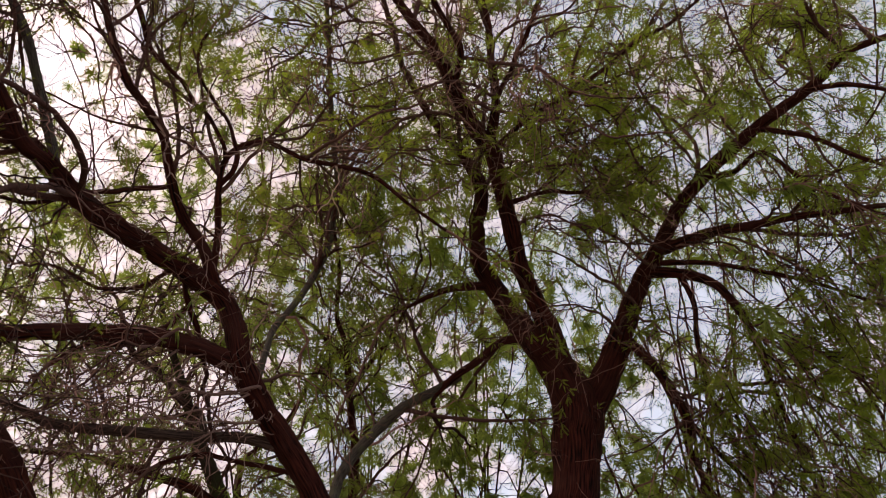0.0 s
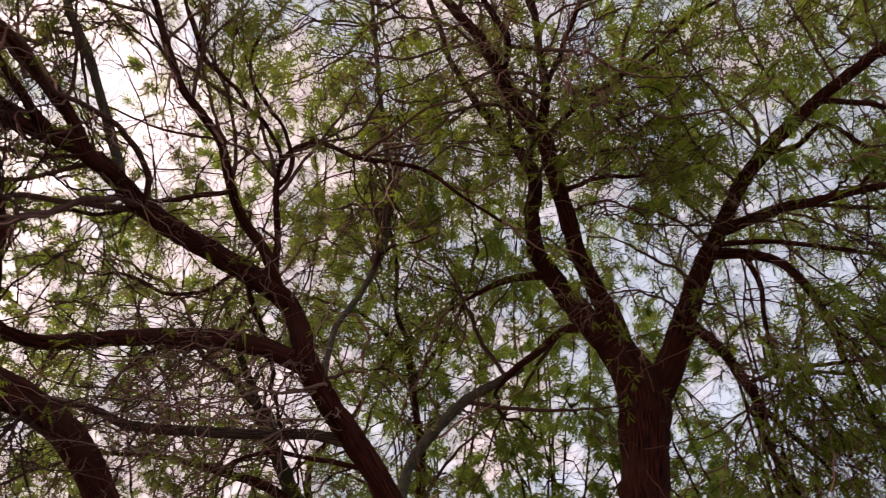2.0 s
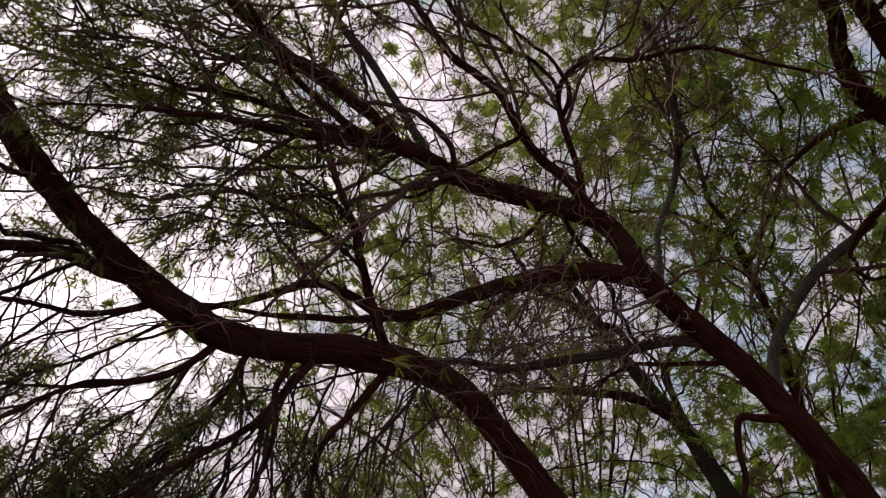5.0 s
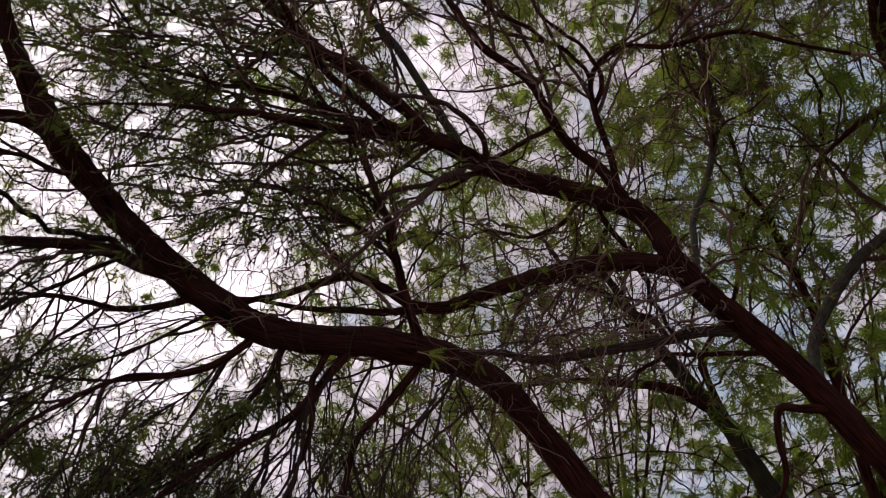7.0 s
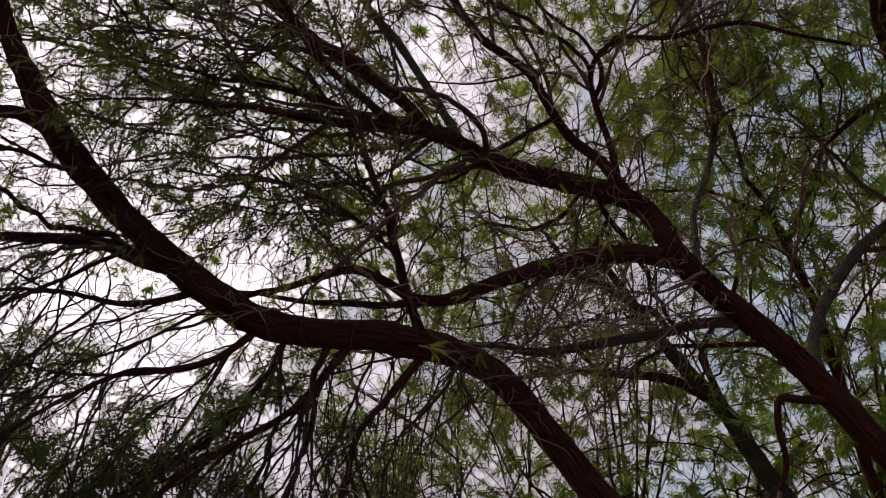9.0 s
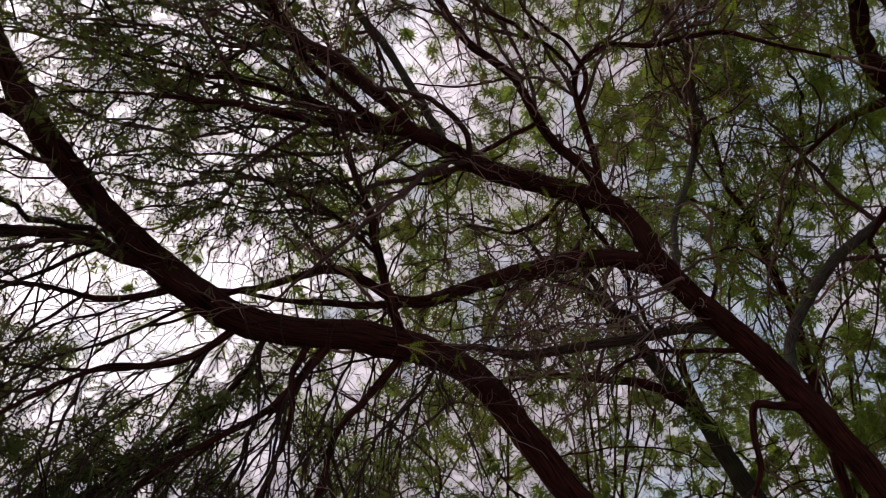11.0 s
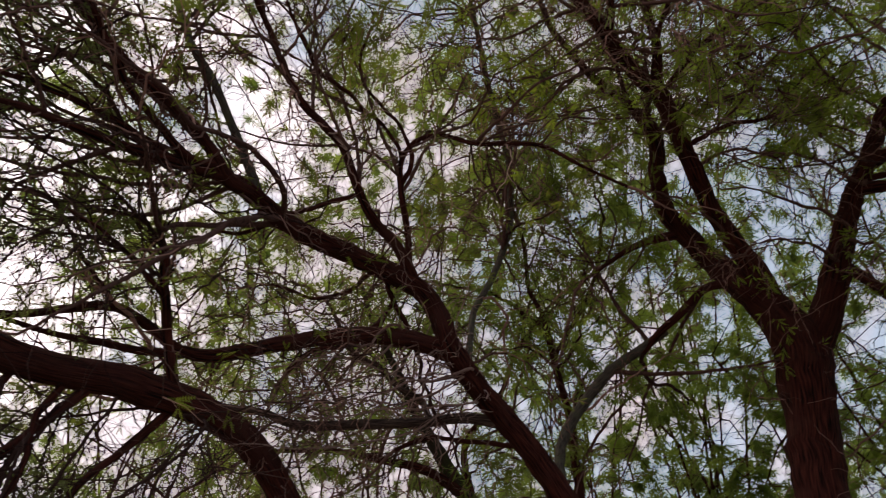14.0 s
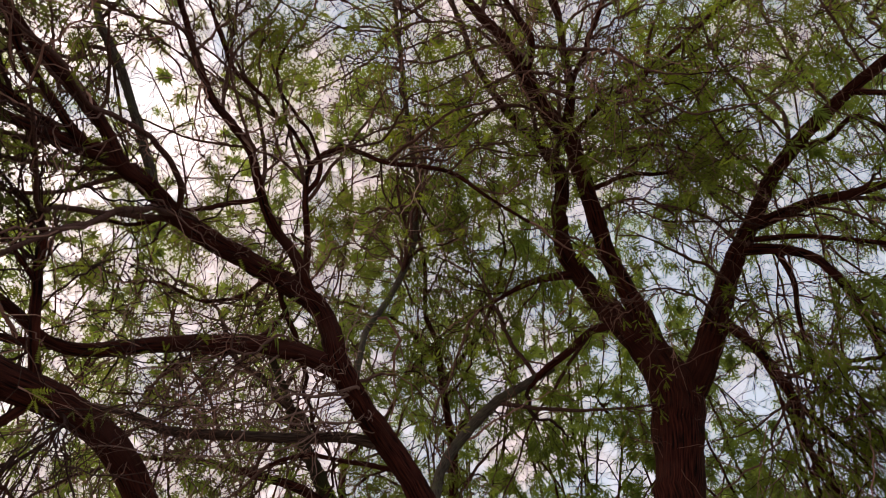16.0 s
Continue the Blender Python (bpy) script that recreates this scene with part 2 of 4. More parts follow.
limb(tree_a, "trunk", [(0.36, 6.02, -0.08, 0.143), (0.30, 5.95, 0.12, 0.115), (0.16, 5.78, 0.91, 0.094), (-0.11, 5.45, 1.86, 0.086), (-0.44, 5.04, 2.59, 0.082), (-0.59, 4.86, 2.88, 0.083), (-0.70, 4.68, 3.09, 0.081), (-0.84, 4.53, 3.32, 0.080), (-0.99, 4.32, 3.52, 0.077), (-1.10, 4.07, 3.64, 0.070), (-1.19, 3.86, 3.78, 0.075), (-1.26, 3.79, 4.00, 0.065), (-1.36, 3.75, 4.18, 0.067), (-1.49, 3.60, 4.24, 0.067), (-1.64, 3.35, 4.23, 0.063), (-1.76, 3.06, 4.18, 0.057), (-1.85, 2.77, 4.13, 0.055), (-1.91, 2.57, 4.15, 0.050), (-1.97, 2.43, 4.17, 0.046)])
limb(tree_d, "trunk", [(-1.29, 5.47, -0.08, 0.148), (-1.34, 5.38, 0.12, 0.118), (-1.46, 5.11, 0.90, 0.097), (-1.69, 4.61, 1.84, 0.089), (-1.97, 3.99, 2.56, 0.084), (-2.08, 3.76, 2.80, 0.083), (-2.16, 3.46, 3.03, 0.080), (-2.21, 3.14, 3.13, 0.079), (-2.32, 2.86, 3.15, 0.087), (-2.48, 2.58, 3.16, 0.080), (-2.67, 2.28, 3.12, 0.076), (-2.76, 2.01, 3.12, 0.078), (-2.84, 1.74, 3.22, 0.074), (-2.86, 1.53, 3.30, 0.063), (-2.89, 1.32, 3.40, 0.063), (-2.88, 1.07, 3.53, 0.060), (-2.83, 0.87, 3.63, 0.056), (-2.78, 0.71, 3.75, 0.044), (-2.74, 0.59, 3.85, 0.038), (-2.69, 0.51, 3.93, 0.035), (-2.62, 0.40, 4.03, 0.031), (-2.52, 0.22, 4.22, 0.024), (-2.38, 0.05, 4.42, 0.017)])
limb(tree_b, "trunk", [(0.64, 5.32, -0.08, 0.270), (0.66, 5.33, 0.12, 0.216), (0.72, 5.35, 1.25, 0.195), (0.84, 5.39, 2.56, 0.182), (0.98, 5.43, 3.56, 0.177), (1.04, 5.45, 3.93, 0.192), (1.08, 5.44, 4.21, 0.206), (1.05, 5.42, 4.40, 0.190), (0.92, 5.33, 4.61, 0.138), (0.74, 5.24, 4.81, 0.112), (0.57, 5.14, 5.02, 0.095), (0.41, 4.98, 5.18, 0.082), (0.30, 4.83, 5.32, 0.073), (0.28, 4.65, 5.54, 0.064), (0.31, 4.43, 5.78, 0.056), (0.14, 4.24, 5.98, 0.043), (-0.06, 4.07, 6.14, 0.034), (-0.25, 3.83, 6.34, 0.025)])
limb(tree_e, "trunk", [(-0.67, 6.76, -0.08, 0.139), (-0.72, 6.73, 0.12, 0.111), (-0.84, 6.64, 0.96, 0.091), (-1.07, 6.48, 1.97, 0.083), (-1.36, 6.27, 2.73, 0.079), (-1.50, 6.17, 3.08, 0.076), (-1.63, 6.05, 3.44, 0.069), (-1.79, 5.85, 3.75, 0.062), (-1.93, 5.65, 4.02, 0.053), (-2.04, 5.51, 4.26, 0.045), (-2.11, 5.25, 4.49, 0.033), (-2.19, 4.96, 4.72, 0.024), (-2.21, 4.67, 4.96, 0.018)], MOSSY_BARK)
limb(tree_c, "trunk", [(-0.83, 7.71, -0.08, 0.080), (-0.83, 7.65, 0.12, 0.064), (-0.83, 7.47, 1.41, 0.053), (-0.83, 7.14, 2.89, 0.048), (-0.83, 6.73, 4.02, 0.046), (-0.82, 6.58, 4.41, 0.040), (-0.87, 6.42, 4.73, 0.036), (-0.91, 6.25, 5.06, 0.032), (-0.93, 6.11, 5.29, 0.026), (-1.02, 5.96, 5.51, 0.022), (-1.00, 5.71, 5.87, 0.020), (-1.06, 5.43, 6.21, 0.017)])
limb(tree_a, "limb", [(-1.90, 2.61, 4.14, 0.026), (-1.95, 2.56, 4.29, 0.026), (-1.99, 2.46, 4.43, 0.026), (-2.03, 2.36, 4.56, 0.024), (-2.08, 2.21, 4.73, 0.024), (-2.14, 2.07, 4.86, 0.022), (-2.19, 1.97, 5.02, 0.020), (-2.22, 1.84, 5.21, 0.018), (-2.25, 1.59, 5.56, 0.013)], GREY_BARK, "smooth grey limb")
limb(tree_a, "limb", [(-1.93, 2.55, 4.09, 0.041), (-1.96, 2.36, 4.13, 0.040), (-1.99, 2.15, 4.22, 0.029), (-2.05, 2.01, 4.29, 0.027), (-2.13, 1.86, 4.34, 0.026), (-2.22, 1.67, 4.41, 0.031), (-2.26, 1.48, 4.48, 0.029), (-2.30, 1.37, 4.57, 0.025), (-2.31, 1.21, 4.64, 0.021), (-2.34, 0.99, 4.77, 0.015), (-2.35, 0.72, 4.90, 0.010)])
limb(tree_a, "limb", [(-1.98, 2.30, 4.14, 0.030), (-2.05, 2.14, 4.10, 0.025), (-2.10, 1.93, 4.16, 0.019), (-2.13, 1.75, 4.20, 0.018), (-2.12, 1.58, 4.25, 0.017), (-2.09, 1.40, 4.31, 0.013), (-2.08, 1.19, 4.42, 0.008)])
limb(tree_a, "limb", [(-1.95, 2.36, 4.13, 0.036), (-2.11, 2.12, 4.07, 0.034), (-2.24, 1.89, 4.01, 0.025), (-2.31, 1.68, 3.95, 0.021), (-2.36, 1.48, 3.88, 0.015), (-2.37, 1.35, 3.80, 0.012), (-2.45, 1.11, 3.70, 0.007), (-2.53, 0.87, 3.57, 0.004)])
limb(tree_a, "limb", [(-2.10, 2.12, 4.08, 0.023), (-2.21, 1.96, 4.13, 0.019), (-2.28, 1.79, 4.12, 0.016), (-2.37, 1.61, 4.10, 0.014), (-2.45, 1.44, 4.05, 0.011), (-2.53, 1.23, 4.02, 0.008), (-2.62, 0.94, 3.91, 0.004)])
limb(tree_a, "limb", [(-1.35, 3.68, 4.29, 0.052), (-1.45, 3.50, 4.38, 0.035), (-1.55, 3.30, 4.48, 0.031), (-1.57, 3.07, 4.57, 0.028), (-1.56, 2.84, 4.65, 0.026), (-1.61, 2.68, 4.70, 0.025), (-1.68, 2.50, 4.74, 0.024), (-1.71, 2.38, 4.82, 0.021), (-1.73, 2.26, 4.89, 0.019), (-1.76, 2.14, 5.02, 0.017), (-1.79, 1.88, 5.15, 0.012), (-1.86, 1.62, 5.36, 0.008)])
limb(tree_a, "limb", [(-1.38, 3.64, 4.33, 0.031), (-1.39, 3.53, 4.46, 0.022), (-1.38, 3.33, 4.70, 0.021), (-1.36, 3.25, 4.86, 0.019), (-1.25, 3.19, 4.96, 0.017), (-1.08, 3.21, 5.00, 0.014), (-0.88, 3.31, 4.96, 0.015), (-0.67, 3.37, 4.96, 0.015), (-0.45, 3.43, 4.93, 0.014), (-0.23, 3.56, 4.81, 0.011), (0.02, 3.68, 4.68, 0.010)])
limb(tree_a, "limb", [(-1.33, 3.24, 4.88, 0.014), (-1.36, 3.09, 4.94, 0.013), (-1.47, 2.88, 5.01, 0.014), (-1.56, 2.65, 5.02, 0.013), (-1.63, 2.48, 5.05, 0.013), (-1.66, 2.27, 5.12, 0.010), (-1.66, 2.05, 5.25, 0.008)])
limb(tree_a, "limb", [(-1.34, 3.31, 4.73, 0.017), (-1.28, 3.23, 4.84, 0.017), (-1.31, 3.11, 5.01, 0.012), (-1.39, 2.96, 5.11, 0.011), (-1.48, 2.79, 5.22, 0.009), (-1.39, 2.62, 5.37, 0.009)])
limb(tree_a, "limb", [(-1.59, 3.14, 4.56, 0.016), (-1.75, 3.03, 4.43, 0.015), (-1.87, 2.92, 4.31, 0.014), (-1.96, 2.82, 4.19, 0.012), (-2.06, 2.76, 4.09, 0.011), (-2.16, 2.66, 4.03, 0.009)])
limb(tree_a, "limb", [(-1.60, 3.58, 4.28, 0.021), (-1.54, 3.72, 4.12, 0.019), (-1.49, 3.81, 4.02, 0.018), (-1.48, 3.86, 3.94, 0.017)])
limb(tree_a, "limb", [(-1.55, 3.72, 4.12, 0.015), (-1.65, 3.71, 3.96, 0.015), (-1.80, 3.62, 3.79, 0.013), (-1.95, 3.47, 3.70, 0.013), (-2.07, 3.38, 3.51, 0.010)])
limb(tree_a, "limb", [(-1.63, 3.56, 4.28, 0.014), (-1.80, 3.58, 4.16, 0.013), (-1.97, 3.48, 4.07, 0.012), (-2.12, 3.37, 4.10, 0.010), (-2.26, 3.28, 4.09, 0.009)])
limb(tree_a, "limb", [(-1.24, 3.87, 3.73, 0.062), (-1.42, 3.75, 3.84, 0.060), (-1.72, 3.63, 3.85, 0.055), (-2.03, 3.46, 3.77, 0.049), (-2.27, 3.26, 3.64, 0.043), (-2.42, 3.13, 3.56, 0.037), (-2.53, 2.98, 3.55, 0.032), (-2.63, 2.85, 3.63, 0.029), (-2.72, 2.66, 3.66, 0.027), (-2.84, 2.52, 3.59, 0.024), (-3.01, 2.39, 3.51, 0.020), (-3.12, 2.29, 3.47, 0.017), (-3.31, 2.12, 3.35, 0.012), (-3.42, 1.91, 3.15, 0.007)])
limb(tree_a, "limb", [(-2.51, 3.08, 3.55, 0.028), (-2.67, 2.90, 3.51, 0.023), (-2.82, 2.76, 3.51, 0.021), (-2.97, 2.55, 3.48, 0.016), (-3.07, 2.35, 3.47, 0.012)])
limb(tree_a, "limb", [(-2.73, 2.65, 3.67, 0.017), (-2.77, 2.54, 3.76, 0.014), (-2.81, 2.41, 3.87, 0.012), (-2.82, 2.20, 3.98, 0.009)])
limb(tree_a, "limb", [(-0.99, 4.34, 3.45, 0.041), (-1.21, 4.22, 3.49, 0.034), (-1.44, 4.12, 3.45, 0.031), (-1.78, 3.91, 3.39, 0.031), (-2.09, 3.68, 3.33, 0.028), (-2.23, 3.47, 3.34, 0.021), (-2.42, 3.24, 3.31, 0.015)], GREY_BROWN_BARK, "grey-brown limb")
limb(tree_a, "limb", [(-1.42, 4.14, 3.46, 0.024), (-1.50, 4.18, 3.63, 0.023), (-1.62, 4.13, 3.70, 0.022), (-1.74, 4.02, 3.82, 0.021), (-1.89, 3.93, 3.91, 0.019), (-1.95, 3.83, 4.04, 0.017), (-2.00, 3.74, 4.18, 0.013)], GREY_BROWN_BARK)
limb(tree_a, "limb", [(-0.98, 4.58, 3.37, 0.020), (-1.15, 4.46, 3.41, 0.017), (-1.33, 4.35, 3.41, 0.015), (-1.48, 4.20, 3.39, 0.014), (-1.63, 4.08, 3.27, 0.011)])
limb(tree_a, "limb", [(-1.13, 3.99, 3.70, 0.030), (-1.12, 4.06, 4.01, 0.021), (-1.13, 4.20, 4.27, 0.023), (-1.05, 4.44, 4.67, 0.025), (-0.98, 4.58, 5.02, 0.027), (-0.93, 4.64, 5.29, 0.028), (-0.89, 4.54, 5.57, 0.025), (-0.86, 4.36, 5.78, 0.024), (-0.89, 4.13, 6.00, 0.022), (-0.90, 3.79, 6.29, 0.021), (-0.90, 3.44, 6.55, 0.018), (-0.90, 3.13, 6.76, 0.016)], GREY_BARK, "smooth grey limb")
limb(tree_a, "limb", [(-0.60, 4.86, 2.85, 0.046), (-0.72, 4.96, 3.20, 0.042), (-0.76, 5.12, 3.50, 0.038), (-0.69, 5.20, 3.74, 0.041), (-0.54, 5.23, 3.96, 0.041), (-0.35, 5.25, 4.17, 0.040), (-0.11, 5.28, 4.34, 0.036), (0.14, 5.31, 4.50, 0.030)], GREY_BARK, "smooth grey limb")
limb(tree_a, "limb", [(-0.69, 4.70, 3.01, 0.035), (-0.83, 4.53, 3.01, 0.025), (-0.93, 4.46, 3.01, 0.023), (-0.98, 4.50, 2.86, 0.020), (-0.99, 4.54, 2.67, 0.017), (-1.06, 4.56, 2.52, 0.013)])
limb(tree_a, "limb", [(-0.99, 3.98, 3.69, 0.010), (-1.09, 3.90, 3.67, 0.010), (-1.25, 3.83, 3.60, 0.008), (-1.39, 3.70, 3.53, 0.007), (-1.57, 3.57, 3.40, 0.006)], LIT_DRY_TWIG)
limb(tree_d, "limb", [(-2.88, 0.95, 3.60, 0.035), (-2.87, 0.80, 3.61, 0.030), (-2.87, 0.69, 3.56, 0.024), (-2.90, 0.51, 3.50, 0.018), (-2.88, 0.27, 3.41, 0.011), (-2.85, 0.04, 3.31, 0.006)])
limb(tree_d, "limb", [(-2.93, 1.07, 3.46, 0.017), (-2.90, 0.97, 3.47, 0.012), (-2.89, 0.84, 3.45, 0.010), (-2.89, 0.73, 3.43, 0.009), (-2.88, 0.51, 3.34, 0.005)])
limb(tree_d, "limb", [(-2.85, 1.61, 3.23, 0.043), (-2.91, 1.49, 3.25, 0.037), (-2.94, 1.31, 3.26, 0.030), (-2.98, 1.13, 3.22, 0.025), (-3.01, 0.99, 3.17, 0.021), (-3.03, 0.86, 3.12, 0.016), (-3.03, 0.64, 3.02, 0.010), (-3.02, 0.43, 2.90, 0.005)])
limb(tree_d, "limb", [(-2.93, 1.44, 3.26, 0.028), (-2.91, 1.35, 3.28, 0.022), (-2.87, 1.29, 3.28, 0.014)])
limb(tree_d, "limb", [(-2.80, 1.90, 3.16, 0.023), (-2.87, 1.73, 3.17, 0.018), (-2.92, 1.54, 3.06, 0.015), (-2.95, 1.32, 3.01, 0.012), (-2.93, 1.04, 2.93, 0.008), (-2.95, 0.83, 2.82, 0.005)])
limb(tree_d, "limb", [(-2.75, 2.09, 3.07, 0.024), (-2.86, 1.93, 2.92, 0.019), (-2.92, 1.74, 2.81, 0.017), (-2.95, 1.53, 2.74, 0.013), (-2.98, 1.29, 2.55, 0.009), (-3.00, 1.11, 2.36, 0.006)])
limb(tree_d, "limb", [(-2.52, 2.54, 3.12, 0.027), (-2.63, 2.38, 2.89, 0.022), (-2.70, 2.25, 2.70, 0.018), (-2.76, 2.02, 2.52, 0.014), (-2.84, 1.81, 2.35, 0.010), (-2.88, 1.64, 2.15, 0.007)])
limb(tree_d, "limb", [(-2.62, 2.43, 3.09, 0.021), (-2.64, 2.35, 2.92, 0.017), (-2.59, 2.30, 2.64, 0.013), (-2.61, 2.23, 2.40, 0.011), (-2.59, 2.17, 2.19, 0.008)])
limb(tree_d, "limb", [(-2.34, 2.87, 3.10, 0.026), (-2.48, 2.73, 2.87, 0.020), (-2.56, 2.61, 2.68, 0.016), (-2.57, 2.54, 2.45, 0.013), (-2.57, 2.46, 2.23, 0.009)])
limb(tree_d, "limb", [(-2.72, 2.22, 3.07, 0.018), (-2.80, 2.14, 2.83, 0.015), (-2.88, 2.01, 2.59, 0.012), (-2.96, 1.81, 2.39, 0.010), (-3.03, 1.57, 2.22, 0.006)])
limb(tree_d, "limb", [(-2.32, 2.80, 3.20, 0.037), (-2.32, 2.71, 3.30, 0.028), (-2.30, 2.59, 3.45, 0.026), (-2.27, 2.47, 3.59, 0.025), (-2.25, 2.41, 3.69, 0.024), (-2.24, 2.37, 3.75, 0.019)])
limb(tree_d, "limb", [(-2.29, 2.52, 3.52, 0.013), (-2.29, 2.28, 3.61, 0.010), (-2.33, 2.06, 3.64, 0.009), (-2.39, 1.81, 3.66, 0.007)])
limb(tree_b, "limb", [(1.05, 5.44, 4.38, 0.094), (1.00, 5.34, 4.58, 0.091), (0.89, 5.16, 4.82, 0.087), (0.75, 4.98, 5.04, 0.076), (0.63, 4.79, 5.24, 0.068), (0.55, 4.56, 5.46, 0.068), (0.46, 4.28, 5.64, 0.066), (0.37, 4.01, 5.78, 0.068), (0.22, 3.80, 5.84, 0.060), (0.07, 3.52, 5.96, 0.048), (-0.05, 3.27, 6.02, 0.042), (-0.24, 3.07, 6.15, 0.035), (-0.37, 2.91, 6.25, 0.031), (-0.56, 2.62, 6.40, 0.024), (-0.76, 2.27, 6.55, 0.015)])
limb(tree_b, "limb", [(0.37, 3.99, 5.80, 0.050), (0.40, 3.72, 5.97, 0.034), (0.36, 3.43, 6.14, 0.029), (0.33, 3.22, 6.29, 0.026), (0.26, 3.02, 6.43, 0.022), (0.20, 2.66, 6.64, 0.015)])
limb(tree_b, "limb", [(0.44, 4.00, 5.77, 0.025), (0.64, 3.82, 5.91, 0.020), (0.94, 3.73, 6.07, 0.018), (1.25, 3.59, 6.24, 0.016), (1.51, 3.45, 6.40, 0.016), (1.72, 3.31, 6.42, 0.014), (1.98, 3.06, 6.49, 0.010)])
limb(tree_b, "limb", [(0.41, 3.70, 5.98, 0.021), (0.54, 3.50, 6.20, 0.019), (0.65, 3.35, 6.41, 0.019), (0.74, 3.11, 6.56, 0.017)])
limb(tree_b, "limb", [(0.55, 4.42, 5.62, 0.022), (0.81, 4.43, 5.71, 0.017), (1.15, 4.46, 5.75, 0.015), (1.45, 4.32, 5.80, 0.011)])
limb(tree_b, "limb", [(0.07, 3.52, 5.96, 0.038), (0.13, 3.27, 6.02, 0.025), (0.02, 3.05, 6.05, 0.021), (-0.09, 2.84, 6.07, 0.019)])
limb(tree_b, "limb", [(1.10, 5.48, 4.05, 0.110), (1.19, 5.44, 4.28, 0.119), (1.27, 5.37, 4.42, 0.116), (1.40, 5.20, 4.67, 0.107), (1.51, 5.07, 4.93, 0.091), (1.62, 4.89, 5.14, 0.076), (1.75, 4.69, 5.34, 0.064), (1.88, 4.42, 5.52, 0.057), (2.04, 4.16, 5.64, 0.054), (2.26, 3.88, 5.73, 0.048), (2.46, 3.67, 5.80, 0.043), (2.69, 3.44, 5.86, 0.037), (2.83, 3.23, 5.93, 0.030), (2.99, 3.11, 5.92, 0.026), (3.16, 2.98, 5.88, 0.022), (3.43, 2.74, 5.84, 0.015)])
limb(tree_b, "limb", [(1.69, 4.82, 5.20, 0.053), (1.96, 4.73, 5.10, 0.039), (2.13, 4.65, 4.93, 0.034), (2.24, 4.64, 4.67, 0.031), (2.32, 4.69, 4.43, 0.029), (2.38, 4.78, 4.11, 0.023), (2.44, 4.83, 3.83, 0.018), (2.51, 4.88, 3.48, 0.013)])
limb(tree_b, "limb", [(1.73, 4.78, 5.24, 0.025), (2.01, 4.57, 5.10, 0.020), (2.35, 4.42, 4.91, 0.017), (2.65, 4.27, 4.69, 0.013), (2.96, 4.13, 4.40, 0.009)])
limb(tree_b, "limb", [(1.75, 4.71, 5.32, 0.049), (2.11, 4.44, 5.30, 0.040), (2.35, 4.29, 5.24, 0.035), (2.56, 4.10, 5.16, 0.029), (2.82, 3.97, 5.10, 0.023), (3.07, 3.75, 4.97, 0.017), (3.38, 3.50, 4.76, 0.010)])
limb(tree_b, "limb", [(1.48, 5.15, 4.82, 0.038), (1.64, 5.14, 4.55, 0.040), (1.76, 5.16, 4.33, 0.040), (1.86, 5.20, 4.08, 0.035), (1.84, 5.24, 3.88, 0.029), (1.91, 5.29, 3.68, 0.024), (1.99, 5.29, 3.45, 0.020), (2.09, 5.30, 3.13, 0.013)])
limb(tree_b, "limb", [(1.90, 4.74, 5.12, 0.026), (1.98, 4.82, 4.87, 0.022), (1.97, 4.92, 4.62, 0.018), (2.01, 5.03, 4.29, 0.014), (2.06, 5.12, 3.96, 0.010)])
limb(tree_b, "limb", [(1.84, 5.21, 4.07, 0.025), (1.99, 5.19, 3.86, 0.021), (2.15, 5.12, 3.58, 0.016), (2.27, 5.12, 3.30, 0.011)])
limb(tree_b, "limb", [(2.66, 3.47, 5.86, 0.024), (2.83, 3.32, 5.71, 0.018), (2.99, 3.22, 5.53, 0.014), (3.29, 3.11, 5.23, 0.009)])
limb(tree_b, "limb", [(2.38, 3.80, 5.74, 0.024), (2.59, 3.60, 5.49, 0.018), (2.80, 3.54, 5.24, 0.016), (2.96, 3.47, 5.03, 0.012), (3.19, 3.42, 4.68, 0.009)])
limb(tree_b, "limb", [(2.02, 4.19, 5.62, 0.025), (2.23, 4.05, 5.58, 0.021), (2.37, 3.83, 5.56, 0.017), (2.64, 3.84, 5.22, 0.015), (2.90, 3.75, 4.93, 0.011)])
limb(tree_b, "limb", [(0.72, 5.20, 4.80, 0.034), (0.56, 5.18, 4.78, 0.034), (0.44, 5.21, 4.74, 0.032), (0.28, 5.24, 4.61, 0.032), (0.07, 5.27, 4.46, 0.028), (-0.06, 5.29, 4.33, 0.022)])
limb(tree_b, "limb", [(0.35, 4.96, 5.13, 0.042), (0.07, 4.89, 5.08, 0.030), (-0.15, 4.85, 4.95, 0.018), (-0.41, 4.84, 4.78, 0.013)])
limb(tree_e, "limb", [(-1.71, 5.94, 3.56, 0.054), (-1.93, 5.66, 3.70, 0.040), (-2.23, 5.43, 3.74, 0.032), (-2.56, 5.17, 3.76, 0.022), (-2.89, 4.91, 3.70, 0.015)])
limb(tree_e, "limb", [(-1.58, 6.10, 3.30, 0.037), (-1.74, 6.14, 4.04, 0.029), (-1.42, 6.22, 4.54, 0.024), (-1.21, 6.16, 4.97, 0.019), (-0.86, 6.10, 5.37, 0.015)])
limb(tree_c, "limb", [(-0.89, 6.33, 4.92, 0.026), (-0.73, 6.24, 5.12, 0.022), (-0.51, 6.03, 5.31, 0.019), (-0.34, 5.79, 5.53, 0.017), (-0.24, 5.57, 5.83, 0.015)])
limb(tree_c, "limb", [(-0.92, 6.19, 5.15, 0.024), (-1.16, 6.03, 5.36, 0.019), (-1.35, 5.83, 5.43, 0.017), (-1.58, 5.64, 5.43, 0.015)])
